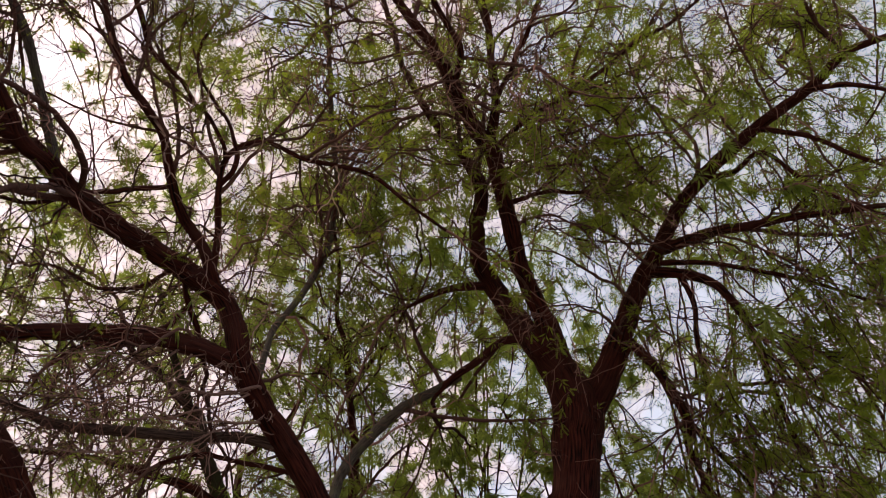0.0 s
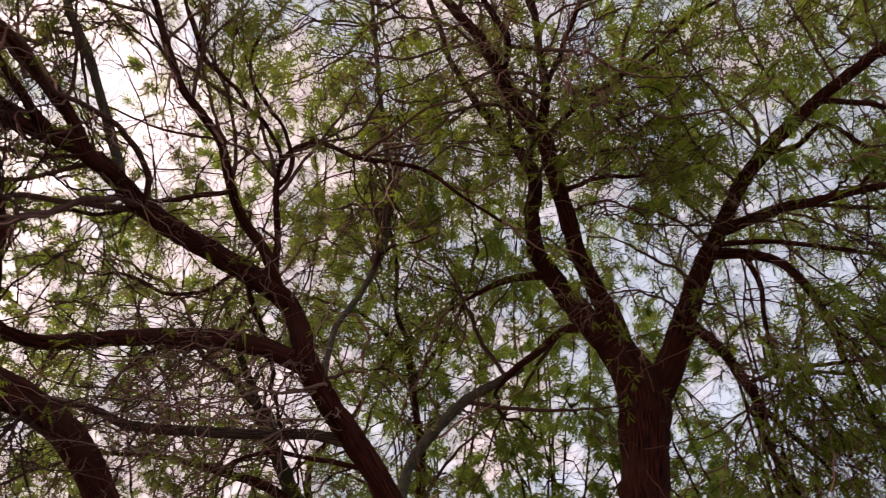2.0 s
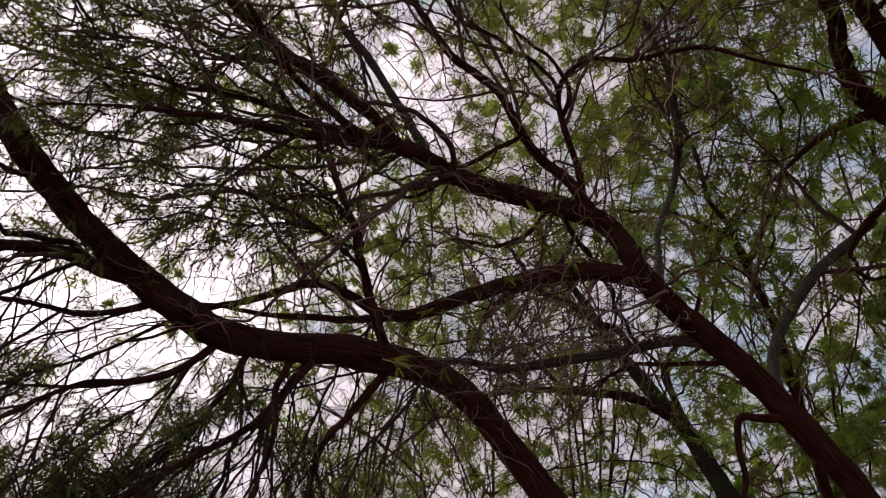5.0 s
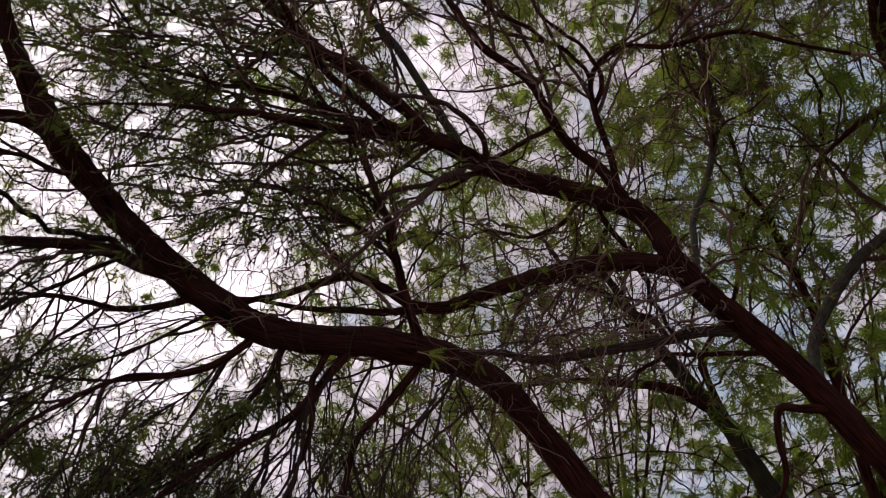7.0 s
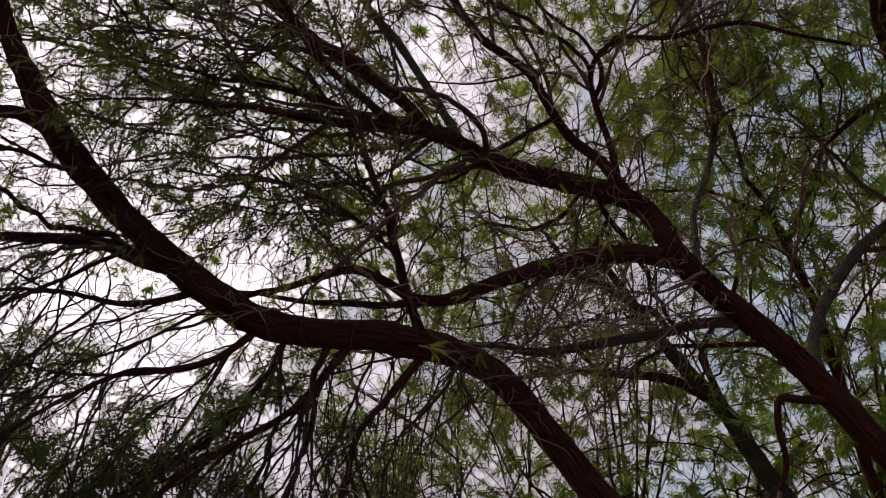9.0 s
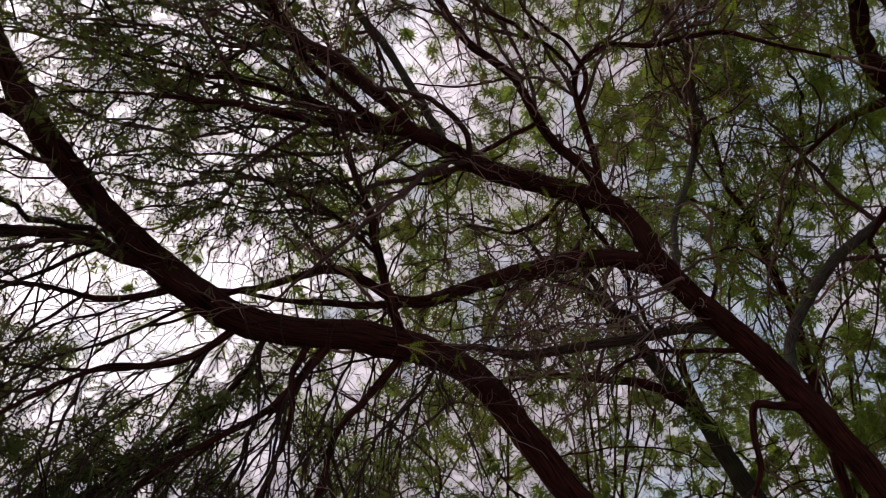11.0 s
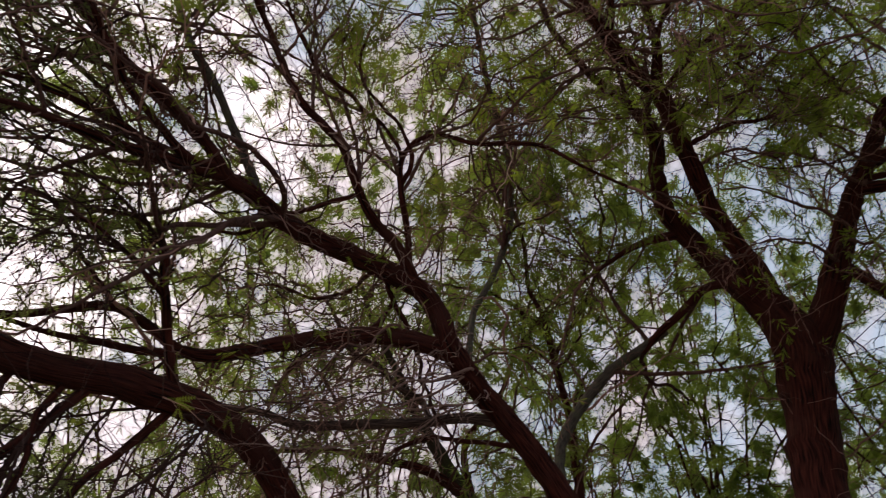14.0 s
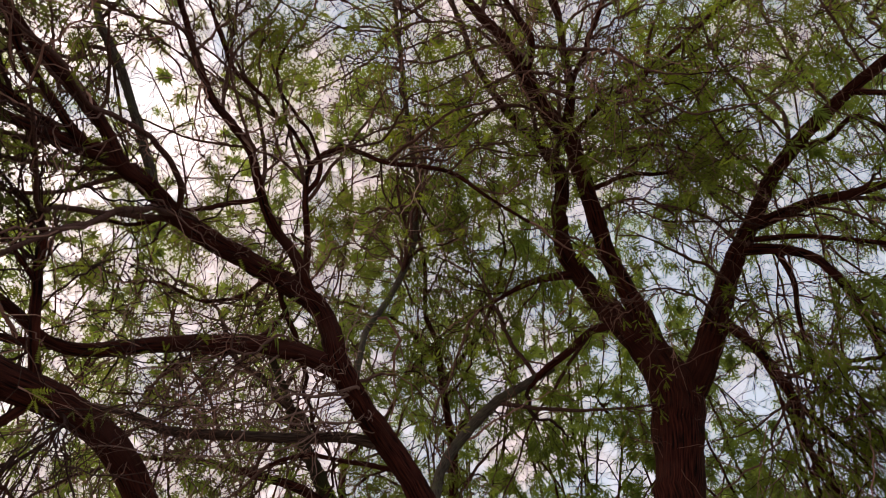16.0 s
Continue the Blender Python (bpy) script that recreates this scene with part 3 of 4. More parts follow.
limb(tree_a, "limb", [(-1.09, 3.96, 3.68, 0.008), (-1.30, 3.84, 3.51, 0.007), (-1.54, 3.68, 3.36, 0.006), (-1.79, 3.47, 3.25, 0.005), (-2.01, 3.22, 3.20, 0.004), (-2.18, 2.97, 3.16, 0.003)], LIT_DRY_TWIG)
limb(tree_a, "limb", [(-1.15, 3.96, 3.64, 0.008), (-1.41, 3.74, 3.56, 0.006), (-1.66, 3.44, 3.57, 0.005), (-1.87, 3.19, 3.48, 0.004), (-2.04, 2.98, 3.31, 0.003)], LIT_DRY_TWIG)
limb(tree_a, "limb", [(-1.01, 4.10, 3.42, 0.008), (-1.34, 3.84, 3.41, 0.006), (-1.62, 3.57, 3.37, 0.005), (-1.85, 3.30, 3.30, 0.004), (-2.04, 3.02, 3.26, 0.003)], LIT_DRY_TWIG)
limb(tree_a, "limb", [(-1.17, 4.04, 3.46, 0.008), (-1.50, 3.84, 3.27, 0.006), (-1.75, 3.61, 3.14, 0.005), (-1.96, 3.35, 3.06, 0.004), (-2.13, 3.09, 3.00, 0.003)], LIT_DRY_TWIG)
limb(tree_a, "limb", [(-1.49, 3.71, 3.88, 0.008), (-1.67, 3.61, 3.60, 0.006), (-1.85, 3.44, 3.40, 0.005), (-2.03, 3.22, 3.26, 0.004), (-2.14, 3.03, 3.10, 0.003)], LIT_DRY_TWIG)
limb(tree_a, "limb", [(-1.44, 3.72, 3.89, 0.008), (-1.52, 3.70, 3.54, 0.006), (-1.57, 3.61, 3.33, 0.005), (-1.64, 3.50, 3.10, 0.004), (-1.68, 3.40, 2.88, 0.003)], LIT_DRY_TWIG)
limb(tree_b, "limb", [(0.36, 3.57, 5.90, 0.014), (0.06, 3.38, 5.84, 0.011), (-0.25, 3.35, 5.63, 0.009), (-0.55, 3.28, 5.43, 0.007), (-0.81, 3.06, 5.34, 0.006)], TWIG)
limb(tree_b, "limb", [(0.22, 3.74, 5.77, 0.014), (-0.10, 3.56, 5.69, 0.011), (-0.37, 3.53, 5.47, 0.009), (-0.55, 3.56, 5.17, 0.007), (-0.68, 3.55, 4.90, 0.006)], TWIG)
limb(tree_b, "limb", [(0.03, 3.42, 6.03, 0.014), (-0.26, 3.13, 6.03, 0.011), (-0.55, 2.95, 5.91, 0.009), (-0.82, 2.86, 5.71, 0.007), (-1.10, 2.67, 5.56, 0.005)], TWIG)
limb(tree_b, "limb", [(-0.06, 3.33, 6.10, 0.014), (-0.33, 3.21, 5.89, 0.011), (-0.62, 3.09, 5.66, 0.008), (-0.87, 2.86, 5.48, 0.006)], TWIG)
limb(tree_b, "limb", [(0.35, 3.45, 6.00, 0.014), (0.38, 3.09, 5.97, 0.011), (0.65, 2.85, 5.82, 0.007), (0.97, 2.66, 5.60, 0.005)], TWIG)
limb(tree_b, "limb", [(0.24, 3.61, 5.87, 0.014), (0.59, 3.56, 5.65, 0.011), (0.88, 3.44, 5.47, 0.009), (1.15, 3.36, 5.23, 0.007), (1.41, 3.17, 5.06, 0.006)], TWIG)
limb(tree_a, "limb", [(-0.88, 3.32, 4.96, 0.011), (-0.65, 3.18, 5.04, 0.010), (-0.36, 3.05, 5.11, 0.008), (-0.08, 2.97, 5.11, 0.006)], TWIG)
limb(tree_a, "limb", [(-2.13, 2.26, 4.21, 0.013), (-2.23, 2.01, 4.17, 0.011), (-2.39, 1.74, 4.09, 0.009), (-2.50, 1.42, 4.04, 0.007), (-2.59, 1.11, 3.96, 0.006), (-2.68, 0.84, 3.81, 0.005)], TWIG)
limb(tree_a, "limb", [(-2.02, 2.37, 4.19, 0.013), (-2.22, 2.20, 4.01, 0.011), (-2.43, 1.93, 3.89, 0.010), (-2.58, 1.65, 3.78, 0.007), (-2.69, 1.37, 3.68, 0.006), (-2.81, 1.11, 3.50, 0.005)], TWIG)
limb(tree_a, "limb", [(-1.96, 2.45, 4.16, 0.013), (-2.23, 2.31, 3.93, 0.011), (-2.42, 2.10, 3.81, 0.010), (-2.59, 1.81, 3.74, 0.009), (-2.74, 1.55, 3.61, 0.007), (-2.83, 1.26, 3.54, 0.006), (-2.92, 1.02, 3.40, 0.005)], TWIG)
limb(tree_a, "limb", [(-2.13, 2.26, 4.21, 0.013), (-2.28, 2.08, 4.07, 0.011), (-2.46, 1.79, 3.99, 0.009), (-2.64, 1.49, 3.83, 0.007), (-2.73, 1.21, 3.74, 0.006), (-2.78, 0.90, 3.67, 0.005)], TWIG)
limb(tree_a, "limb", [(-2.01, 2.35, 4.21, 0.013), (-2.09, 2.02, 4.28, 0.011), (-2.22, 1.65, 4.29, 0.009), (-2.39, 1.36, 4.17, 0.007), (-2.51, 1.02, 4.08, 0.006), (-2.58, 0.79, 3.94, 0.004)], TWIG)
limb(tree_d, "limb", [(-2.26, 2.47, 3.61, 0.010), (-2.37, 2.15, 3.65, 0.008), (-2.52, 1.85, 3.54, 0.006), (-2.59, 1.58, 3.48, 0.005), (-2.68, 1.34, 3.32, 0.004)], SHADED_TWIG)
limb(tree_d, "limb", [(-2.24, 2.39, 3.73, 0.010), (-2.24, 2.06, 3.79, 0.007), (-2.28, 1.76, 3.75, 0.006), (-2.33, 1.44, 3.69, 0.004)], SHADED_TWIG)
limb(tree_d, "limb", [(-2.85, 1.95, 3.16, 0.009), (-2.98, 1.69, 2.98, 0.007), (-3.06, 1.45, 2.81, 0.006), (-3.11, 1.23, 2.61, 0.004), (-3.11, 1.07, 2.43, 0.003)], SHADED_TWIG)
limb(tree_d, "limb", [(-2.84, 2.02, 3.09, 0.009), (-2.94, 1.84, 2.75, 0.006), (-3.00, 1.59, 2.49, 0.005), (-3.01, 1.36, 2.29, 0.003)], SHADED_TWIG)
limb(tree_d, "limb", [(-2.93, 1.80, 3.22, 0.009), (-2.98, 1.56, 3.05, 0.006), (-3.03, 1.31, 2.86, 0.005), (-3.03, 1.09, 2.64, 0.003)], SHADED_TWIG)
limb(tree_d, "limb", [(-2.67, 2.25, 3.04, 0.009), (-2.79, 2.05, 2.72, 0.006), (-2.87, 1.81, 2.47, 0.005), (-2.89, 1.60, 2.25, 0.003)], SHADED_TWIG)
limb(tree_d, "limb", [(-2.52, 2.41, 3.03, 0.009), (-2.64, 2.26, 2.64, 0.006), (-2.69, 2.08, 2.38, 0.005), (-2.68, 1.92, 2.17, 0.003)], SHADED_TWIG)
limb(tree_d, "limb", [(-2.35, 2.57, 3.01, 0.009), (-2.54, 2.40, 2.55, 0.006), (-2.53, 2.27, 2.32, 0.005), (-2.47, 2.16, 2.11, 0.003)], SHADED_TWIG)
limb(tree_d, "limb", [(-2.09, 2.79, 2.96, 0.009), (-2.29, 2.59, 2.60, 0.007), (-2.29, 2.47, 2.37, 0.005), (-2.23, 2.38, 2.16, 0.003)], SHADED_TWIG)
limb(tree_b, "limb", [(2.31, 4.74, 4.66, 0.011), (2.52, 4.58, 4.41, 0.008), (2.69, 4.43, 4.14, 0.006), (2.85, 4.29, 3.81, 0.003)], TWIG)
limb(tree_b, "limb", [(2.24, 4.71, 4.77, 0.011), (2.44, 4.69, 4.29, 0.008), (2.54, 4.67, 3.84, 0.006), (2.56, 4.66, 3.36, 0.003)], TWIG)
limb(tree_b, "limb", [(2.37, 4.83, 4.47, 0.011), (2.56, 4.76, 4.05, 0.008), (2.70, 4.69, 3.60, 0.006), (2.74, 4.60, 3.23, 0.003)], TWIG)
limb(tree_b, "limb", [(1.78, 5.17, 4.31, 0.011), (1.99, 5.00, 4.09, 0.009), (2.19, 4.89, 3.73, 0.006), (2.35, 4.78, 3.33, 0.003)], TWIG)
limb(tree_b, "limb", [(2.68, 3.72, 5.62, 0.010), (2.85, 3.79, 5.17, 0.008), (2.92, 3.87, 4.73, 0.006), (2.94, 3.90, 4.34, 0.003)], TWIG)
limb(tree_b, "limb", [(2.09, 4.40, 5.27, 0.011), (2.36, 4.26, 4.99, 0.009), (2.62, 4.14, 4.64, 0.006), (2.83, 4.04, 4.25, 0.003)], TWIG)
limb(tree_b, "limb", [(1.87, 5.24, 4.11, 0.011), (1.67, 5.22, 3.87, 0.009), (1.57, 5.18, 3.60, 0.006), (1.43, 5.14, 3.30, 0.004)], TWIG)
limb(tree_b, "limb", [(1.43, 5.05, 4.70, 0.014), (1.20, 4.74, 4.72, 0.011), (0.90, 4.49, 4.65, 0.007), (0.61, 4.32, 4.43, 0.005)], TWIG)
limb(tree_b, "limb", [(1.47, 4.95, 4.85, 0.014), (1.56, 4.69, 4.63, 0.010), (1.62, 4.48, 4.35, 0.007), (1.60, 4.29, 4.06, 0.004)], TWIG)
limb(tree_b, "limb", [(1.52, 4.86, 4.95, 0.014), (1.12, 4.56, 5.01, 0.011), (0.86, 4.27, 4.95, 0.007), (0.62, 4.04, 4.82, 0.005)], TWIG)
limb(tree_b, "limb", [(1.65, 4.68, 5.15, 0.014), (1.32, 4.36, 5.19, 0.011), (1.02, 4.12, 5.10, 0.007), (0.73, 3.90, 4.96, 0.005)], TWIG)
limb(tree_b, "limb", [(0.77, 4.98, 5.04, 0.014), (0.51, 4.60, 5.10, 0.011), (0.24, 4.27, 5.06, 0.007), (-0.02, 4.02, 4.90, 0.005)], TWIG)
limb(tree_a, "limb", [(-2.41, 1.63, 4.54, 0.010), (-2.54, 1.38, 4.48, 0.008), (-2.69, 1.11, 4.38, 0.006), (-2.88, 0.89, 4.19, 0.004)], TWIG)
limb(tree_a, "limb", [(-2.33, 1.81, 4.48, 0.010), (-2.55, 1.51, 4.40, 0.008), (-2.71, 1.20, 4.32, 0.006), (-2.80, 0.91, 4.27, 0.004)], TWIG)
limb(tree_a, "limb", [(-2.42, 1.51, 4.60, 0.010), (-2.46, 1.22, 4.57, 0.007), (-2.56, 0.93, 4.48, 0.004)], TWIG)
limb(tree_a, "limb", [(-2.22, 2.05, 4.40, 0.010), (-2.13, 1.76, 4.52, 0.007), (-2.02, 1.47, 4.63, 0.005)], TWIG)
limb(tree_a, "limb", [(-2.05, 2.18, 4.41, 0.010), (-1.93, 1.93, 4.54, 0.007), (-1.85, 1.69, 4.60, 0.005)], TWIG)
limb(tree_a, "limb", [(-2.75, 1.68, 4.21, 0.010), (-2.87, 1.34, 4.22, 0.009), (-2.94, 1.07, 4.20, 0.007), (-3.01, 0.84, 4.15, 0.006), (-3.06, 0.63, 4.08, 0.004)], TWIG)
limb(tree_a, "limb", [(-1.60, 2.28, 4.59, 0.010), (-1.63, 2.07, 4.60, 0.007), (-1.62, 1.85, 4.63, 0.005)], TWIG)
limb(tree_a, "limb", [(-1.41, 2.59, 4.41, 0.010), (-1.43, 2.28, 4.53, 0.007), (-1.39, 2.06, 4.59, 0.005)], TWIG)
limb(tree_a, "limb", [(-1.36, 3.35, 4.68, 0.014), (-1.16, 3.22, 4.94, 0.011), (-0.98, 3.12, 5.13, 0.009), (-0.84, 3.02, 5.30, 0.006)], TWIG)
limb(tree_a, "limb", [(-1.36, 3.28, 4.77, 0.014), (-1.45, 3.05, 5.03, 0.010), (-1.49, 2.87, 5.24, 0.007)], TWIG)
limb(tree_b, "limb", [(0.56, 4.63, 5.53, 0.014), (0.80, 4.48, 5.51, 0.011), (1.05, 4.43, 5.36, 0.008), (1.24, 4.46, 5.10, 0.006)], TWIG)
limb(tree_b, "limb", [(0.47, 4.42, 5.78, 0.014), (0.75, 4.23, 5.78, 0.011), (1.04, 4.10, 5.71, 0.008), (1.32, 4.08, 5.51, 0.006)], TWIG)
limb(tree_b, "limb", [(1.71, 4.58, 5.25, 0.014), (1.50, 4.43, 5.36, 0.011), (1.30, 4.24, 5.49, 0.008), (1.15, 4.01, 5.63, 0.006)], TWIG)
limb(tree_b, "limb", [(1.85, 4.35, 5.46, 0.013), (1.61, 4.17, 5.60, 0.011), (1.42, 3.95, 5.75, 0.008), (1.26, 3.72, 5.87, 0.006)], TWIG)
limb(tree_b, "limb", [(0.39, 4.21, 5.99, 0.014), (0.66, 4.11, 5.92, 0.011), (0.91, 3.96, 5.88, 0.008), (1.18, 3.79, 5.83, 0.006)], TWIG)
limb(tree_b, "limb", [(2.46, 3.67, 5.80, 0.012), (2.28, 3.44, 6.05, 0.011), (2.10, 3.20, 6.27, 0.008), (1.94, 2.95, 6.45, 0.006)], TWIG)
limb(tree_b, "limb", [(2.26, 3.88, 5.73, 0.013), (2.00, 3.66, 6.00, 0.011), (1.81, 3.39, 6.25, 0.009), (1.69, 3.05, 6.48, 0.006)], TWIG)
limb(tree_b, "limb", [(2.02, 4.13, 5.61, 0.013), (1.74, 3.91, 5.90, 0.011), (1.51, 3.67, 6.14, 0.009), (1.36, 3.37, 6.37, 0.006)], TWIG)
limb(tree_b, "limb", [(2.69, 3.44, 5.86, 0.012), (2.57, 3.19, 6.05, 0.009), (2.44, 2.94, 6.22, 0.006)], TWIG)
limb(tree_b, "limb", [(2.83, 3.23, 5.93, 0.012), (2.74, 2.99, 6.09, 0.009), (2.61, 2.74, 6.25, 0.006)], TWIG)
limb(tree_b, "limb", [(1.51, 3.45, 6.40, 0.013), (1.67, 3.15, 6.49, 0.009), (1.78, 2.84, 6.58, 0.006)], TWIG)
limb(tree_b, "limb", [(0.98, 3.86, 6.22, 0.014), (1.08, 3.51, 6.43, 0.011), (1.19, 3.21, 6.57, 0.009), (1.24, 2.98, 6.66, 0.006)], TWIG)
limb(tree_b, "limb", [(0.67, 3.46, 6.58, 0.013), (0.94, 3.31, 6.58, 0.010), (1.17, 3.05, 6.63, 0.006)], TWIG)


# ---- twigs and leaves ----
def unit(v):
    return v / np.maximum(np.linalg.norm(v, axis=-1, keepdims=True), 1e-9)


def waves(p, size, seed):
    """A smooth random field between about -1 and 1."""
    r = np.random.default_rng(seed)
    k, ph = r.normal(size=(9, 3)) / size * 2.2, r.uniform(0, 6.28, 9)
    return np.sin(p @ k.T + ph).sum(-1) / 3.2


# Lanes along the camera's sight lines, thinned of leaves to fit its view: two ends, and how wide each is at its far
# end.
SIGHT_LANES = [
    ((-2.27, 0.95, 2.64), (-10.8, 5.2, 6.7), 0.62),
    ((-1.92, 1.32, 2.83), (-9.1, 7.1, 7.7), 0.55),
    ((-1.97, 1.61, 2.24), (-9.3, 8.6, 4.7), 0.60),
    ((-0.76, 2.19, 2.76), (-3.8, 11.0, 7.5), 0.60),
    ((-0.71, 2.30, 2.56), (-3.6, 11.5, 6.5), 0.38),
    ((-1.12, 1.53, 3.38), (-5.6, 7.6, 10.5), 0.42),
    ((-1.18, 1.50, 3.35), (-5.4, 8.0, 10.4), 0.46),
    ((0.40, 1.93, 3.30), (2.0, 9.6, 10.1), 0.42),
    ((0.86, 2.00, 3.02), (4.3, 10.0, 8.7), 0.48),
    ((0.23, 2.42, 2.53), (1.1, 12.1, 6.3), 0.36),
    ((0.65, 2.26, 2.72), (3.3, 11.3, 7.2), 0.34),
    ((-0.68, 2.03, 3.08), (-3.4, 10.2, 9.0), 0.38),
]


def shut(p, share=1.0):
    """True where a point lies outside the sight lanes, and for a share of the points inside."""
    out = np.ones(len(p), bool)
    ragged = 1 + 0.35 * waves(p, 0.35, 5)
    for a, b, wide in SIGHT_LANES:
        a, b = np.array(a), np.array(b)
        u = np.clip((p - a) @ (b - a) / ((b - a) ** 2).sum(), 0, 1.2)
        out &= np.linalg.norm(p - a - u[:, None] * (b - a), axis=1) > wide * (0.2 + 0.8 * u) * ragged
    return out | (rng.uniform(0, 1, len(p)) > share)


def wander(start, way, length, steps, kink, droop, zig=0.28):
    """Crooked twigs: N paths of so many points, bent to and fro from node to node."""
    p, d, out = start.copy(), unit(way), [start.copy()]
    across = unit(np.cross(d, unit(rng.normal(size=d.shape))))
    for i in range(steps - 1):
        d = unit(d + rng.normal(size=d.shape) * kink + np.array([0, 0, -1]) * droop)
        across = unit(across + rng.normal(size=d.shape) * 0.35)
        p = p + unit(d + across * (zig if i % 2 else -zig)) * (length / (steps - 1))[:, None]
        out.append(p)
    return np.stack(out, 1)


def mesh_from(name, verts, faces, mat):
    me = bpy.data.meshes.new(name)
    corners = faces.shape[1]
    me.vertices.add(len(verts))
    me.vertices.foreach_set("co", np.ascontiguousarray(verts, np.float32).ravel())
    me.loops.add(faces.size)
    me.loops.foreach_set("vertex_index", np.ascontiguousarray(faces, np.int32).ravel())
    me.polygons.add(len(faces))
    me.polygons.foreach_set("loop_start", np.arange(0, faces.size, corners, dtype=np.int32))
    me.update(calc_edges=True)
    me.materials.append(mat)
    return me


def tubes(paths, r0, r1, sides):
    """Thin tapered tubes along N paths."""
    n, m, _ = paths.shape
    t = unit(np.gradient(paths, axis=1))
    ref = unit(rng.normal(size=(n, 1, 3)))
    u = unit(np.cross(t, ref))
    v = np.cross(t, u)
    r = r0[:, None] + (r1 - r0)[:, None] * np.linspace(0, 1, m)[None]
    a = np.arange(sides) * 2 * np.pi / sides
    ring = u[:, :, None] * np.cos(a)[:, None] + v[:, :, None] * np.sin(a)[:, None]
    verts = paths[:, :, None] + ring * r[:, :, None, None]
    idx = np.arange(n * m * sides).reshape(n, m, sides)
    nxt = np.roll(idx, -1, 2)
    faces = np.stack([idx[:, :-1], nxt[:, :-1], nxt[:, 1:], idx[:, 1:]], -1)
    return verts.reshape(-1, 3), faces.reshape(-1, 4)


def comb(pairs, length, leaflet, width, pinnae):
    """One compound leaf: pinnae on a short stalk, each with pairs of narrow leaflets."""
    verts, faces = [], []
    for spread in pinnae:
        c, s = math.cos(spread), math.sin(spread)
        for i in range(pairs):
            y = length * (i + 1.2) / (pairs + 0.5)
            taper = 1 - 0.35 * abs(2 * i / (pairs - 1) - 1)
            for e in (-1, 1):
                tri = [(0, y - width), (0, y + width), (e * leaflet * taper, y + leaflet * 0.35)]
                k = len(verts)
                for x, q in tri:
                    verts.append((c * x + s * q, 0.02 + c * q - s * x, -1.2 * q * q - 2.0 * x * x))
                faces.append((k, k + 1, k + 2))
        k = len(verts)
        verts += [(-0.0012, 0, 0), (0.0012, 0, 0), (s * length, 0.02 + c * length, -1.2 * length * length)]
        faces.append((k, k + 1, k + 2))
    return np.array(verts), np.array(faces)


def feather(length, width, pinnae):
    """One compound leaf seen from further off: narrow pinnae that fan out from a short stalk."""
    verts, faces = [], []
    for foot, spread, part in pinnae:
        c, s = math.cos(spread), math.sin(spread)
        k = len(verts)
        for x, q in ((0, 0), (width, 0.4), (0, 1.0), (-width, 0.4)):
            q *= length * part
            verts.append((c * x + s * q, foot + c * q - s * x, -1.4 * q * q))
        faces += [(k, k + 1, k + 2), (k, k + 2, k + 3)]
    return np.array(verts), np.array(faces)


FINE = comb(7, 0.068, 0.0125, 0.0038, (-0.36, 0.36))
MIDDLE = comb(6, 0.078, 0.015, 0.0052, (-0.4, 0.36))
FEATHER = feather(0.085, 0.0056, ((0.0, -0.75, 0.9), (0.012, 0.7, 0.85), (0.028, -0.1, 1.0)))


def leaves(name, parent, place, way, size, shape, mat, label):
    n = len(place)
    y = unit(way)
    x = unit(np.cross(y, unit(rng.normal(size=(n, 3)) * 0.55 + np.array([0, 0, 1]))))
    z = np.cross(x, y)
    tv, tf = shape
    verts = place[:, None] + size[:, None, None] * (tv[None, :, :1] * x[:, None] + tv[None, :, 1:2] * y[:, None] + tv[None, :, 2:] * z[:, None])
    faces = tf[None] + (np.arange(n) * len(tv))[:, None, None]
    child(name, mesh_from(name, verts.reshape(-1, 3), faces.reshape(-1, 3), mat), parent, label, "stuff")


def pick(paths, u):
    """Points and directions at the fraction u of each path."""
    n, m, _ = paths.shape
    f = np.clip(u, 0, 0.999) * (m - 1)
    i = f.astype(int)
    k = np.arange(n)
    a, b = paths[k, i], paths[k, i + 1]
    return a + (b - a) * (f - i)[:, None], unit(b - a)


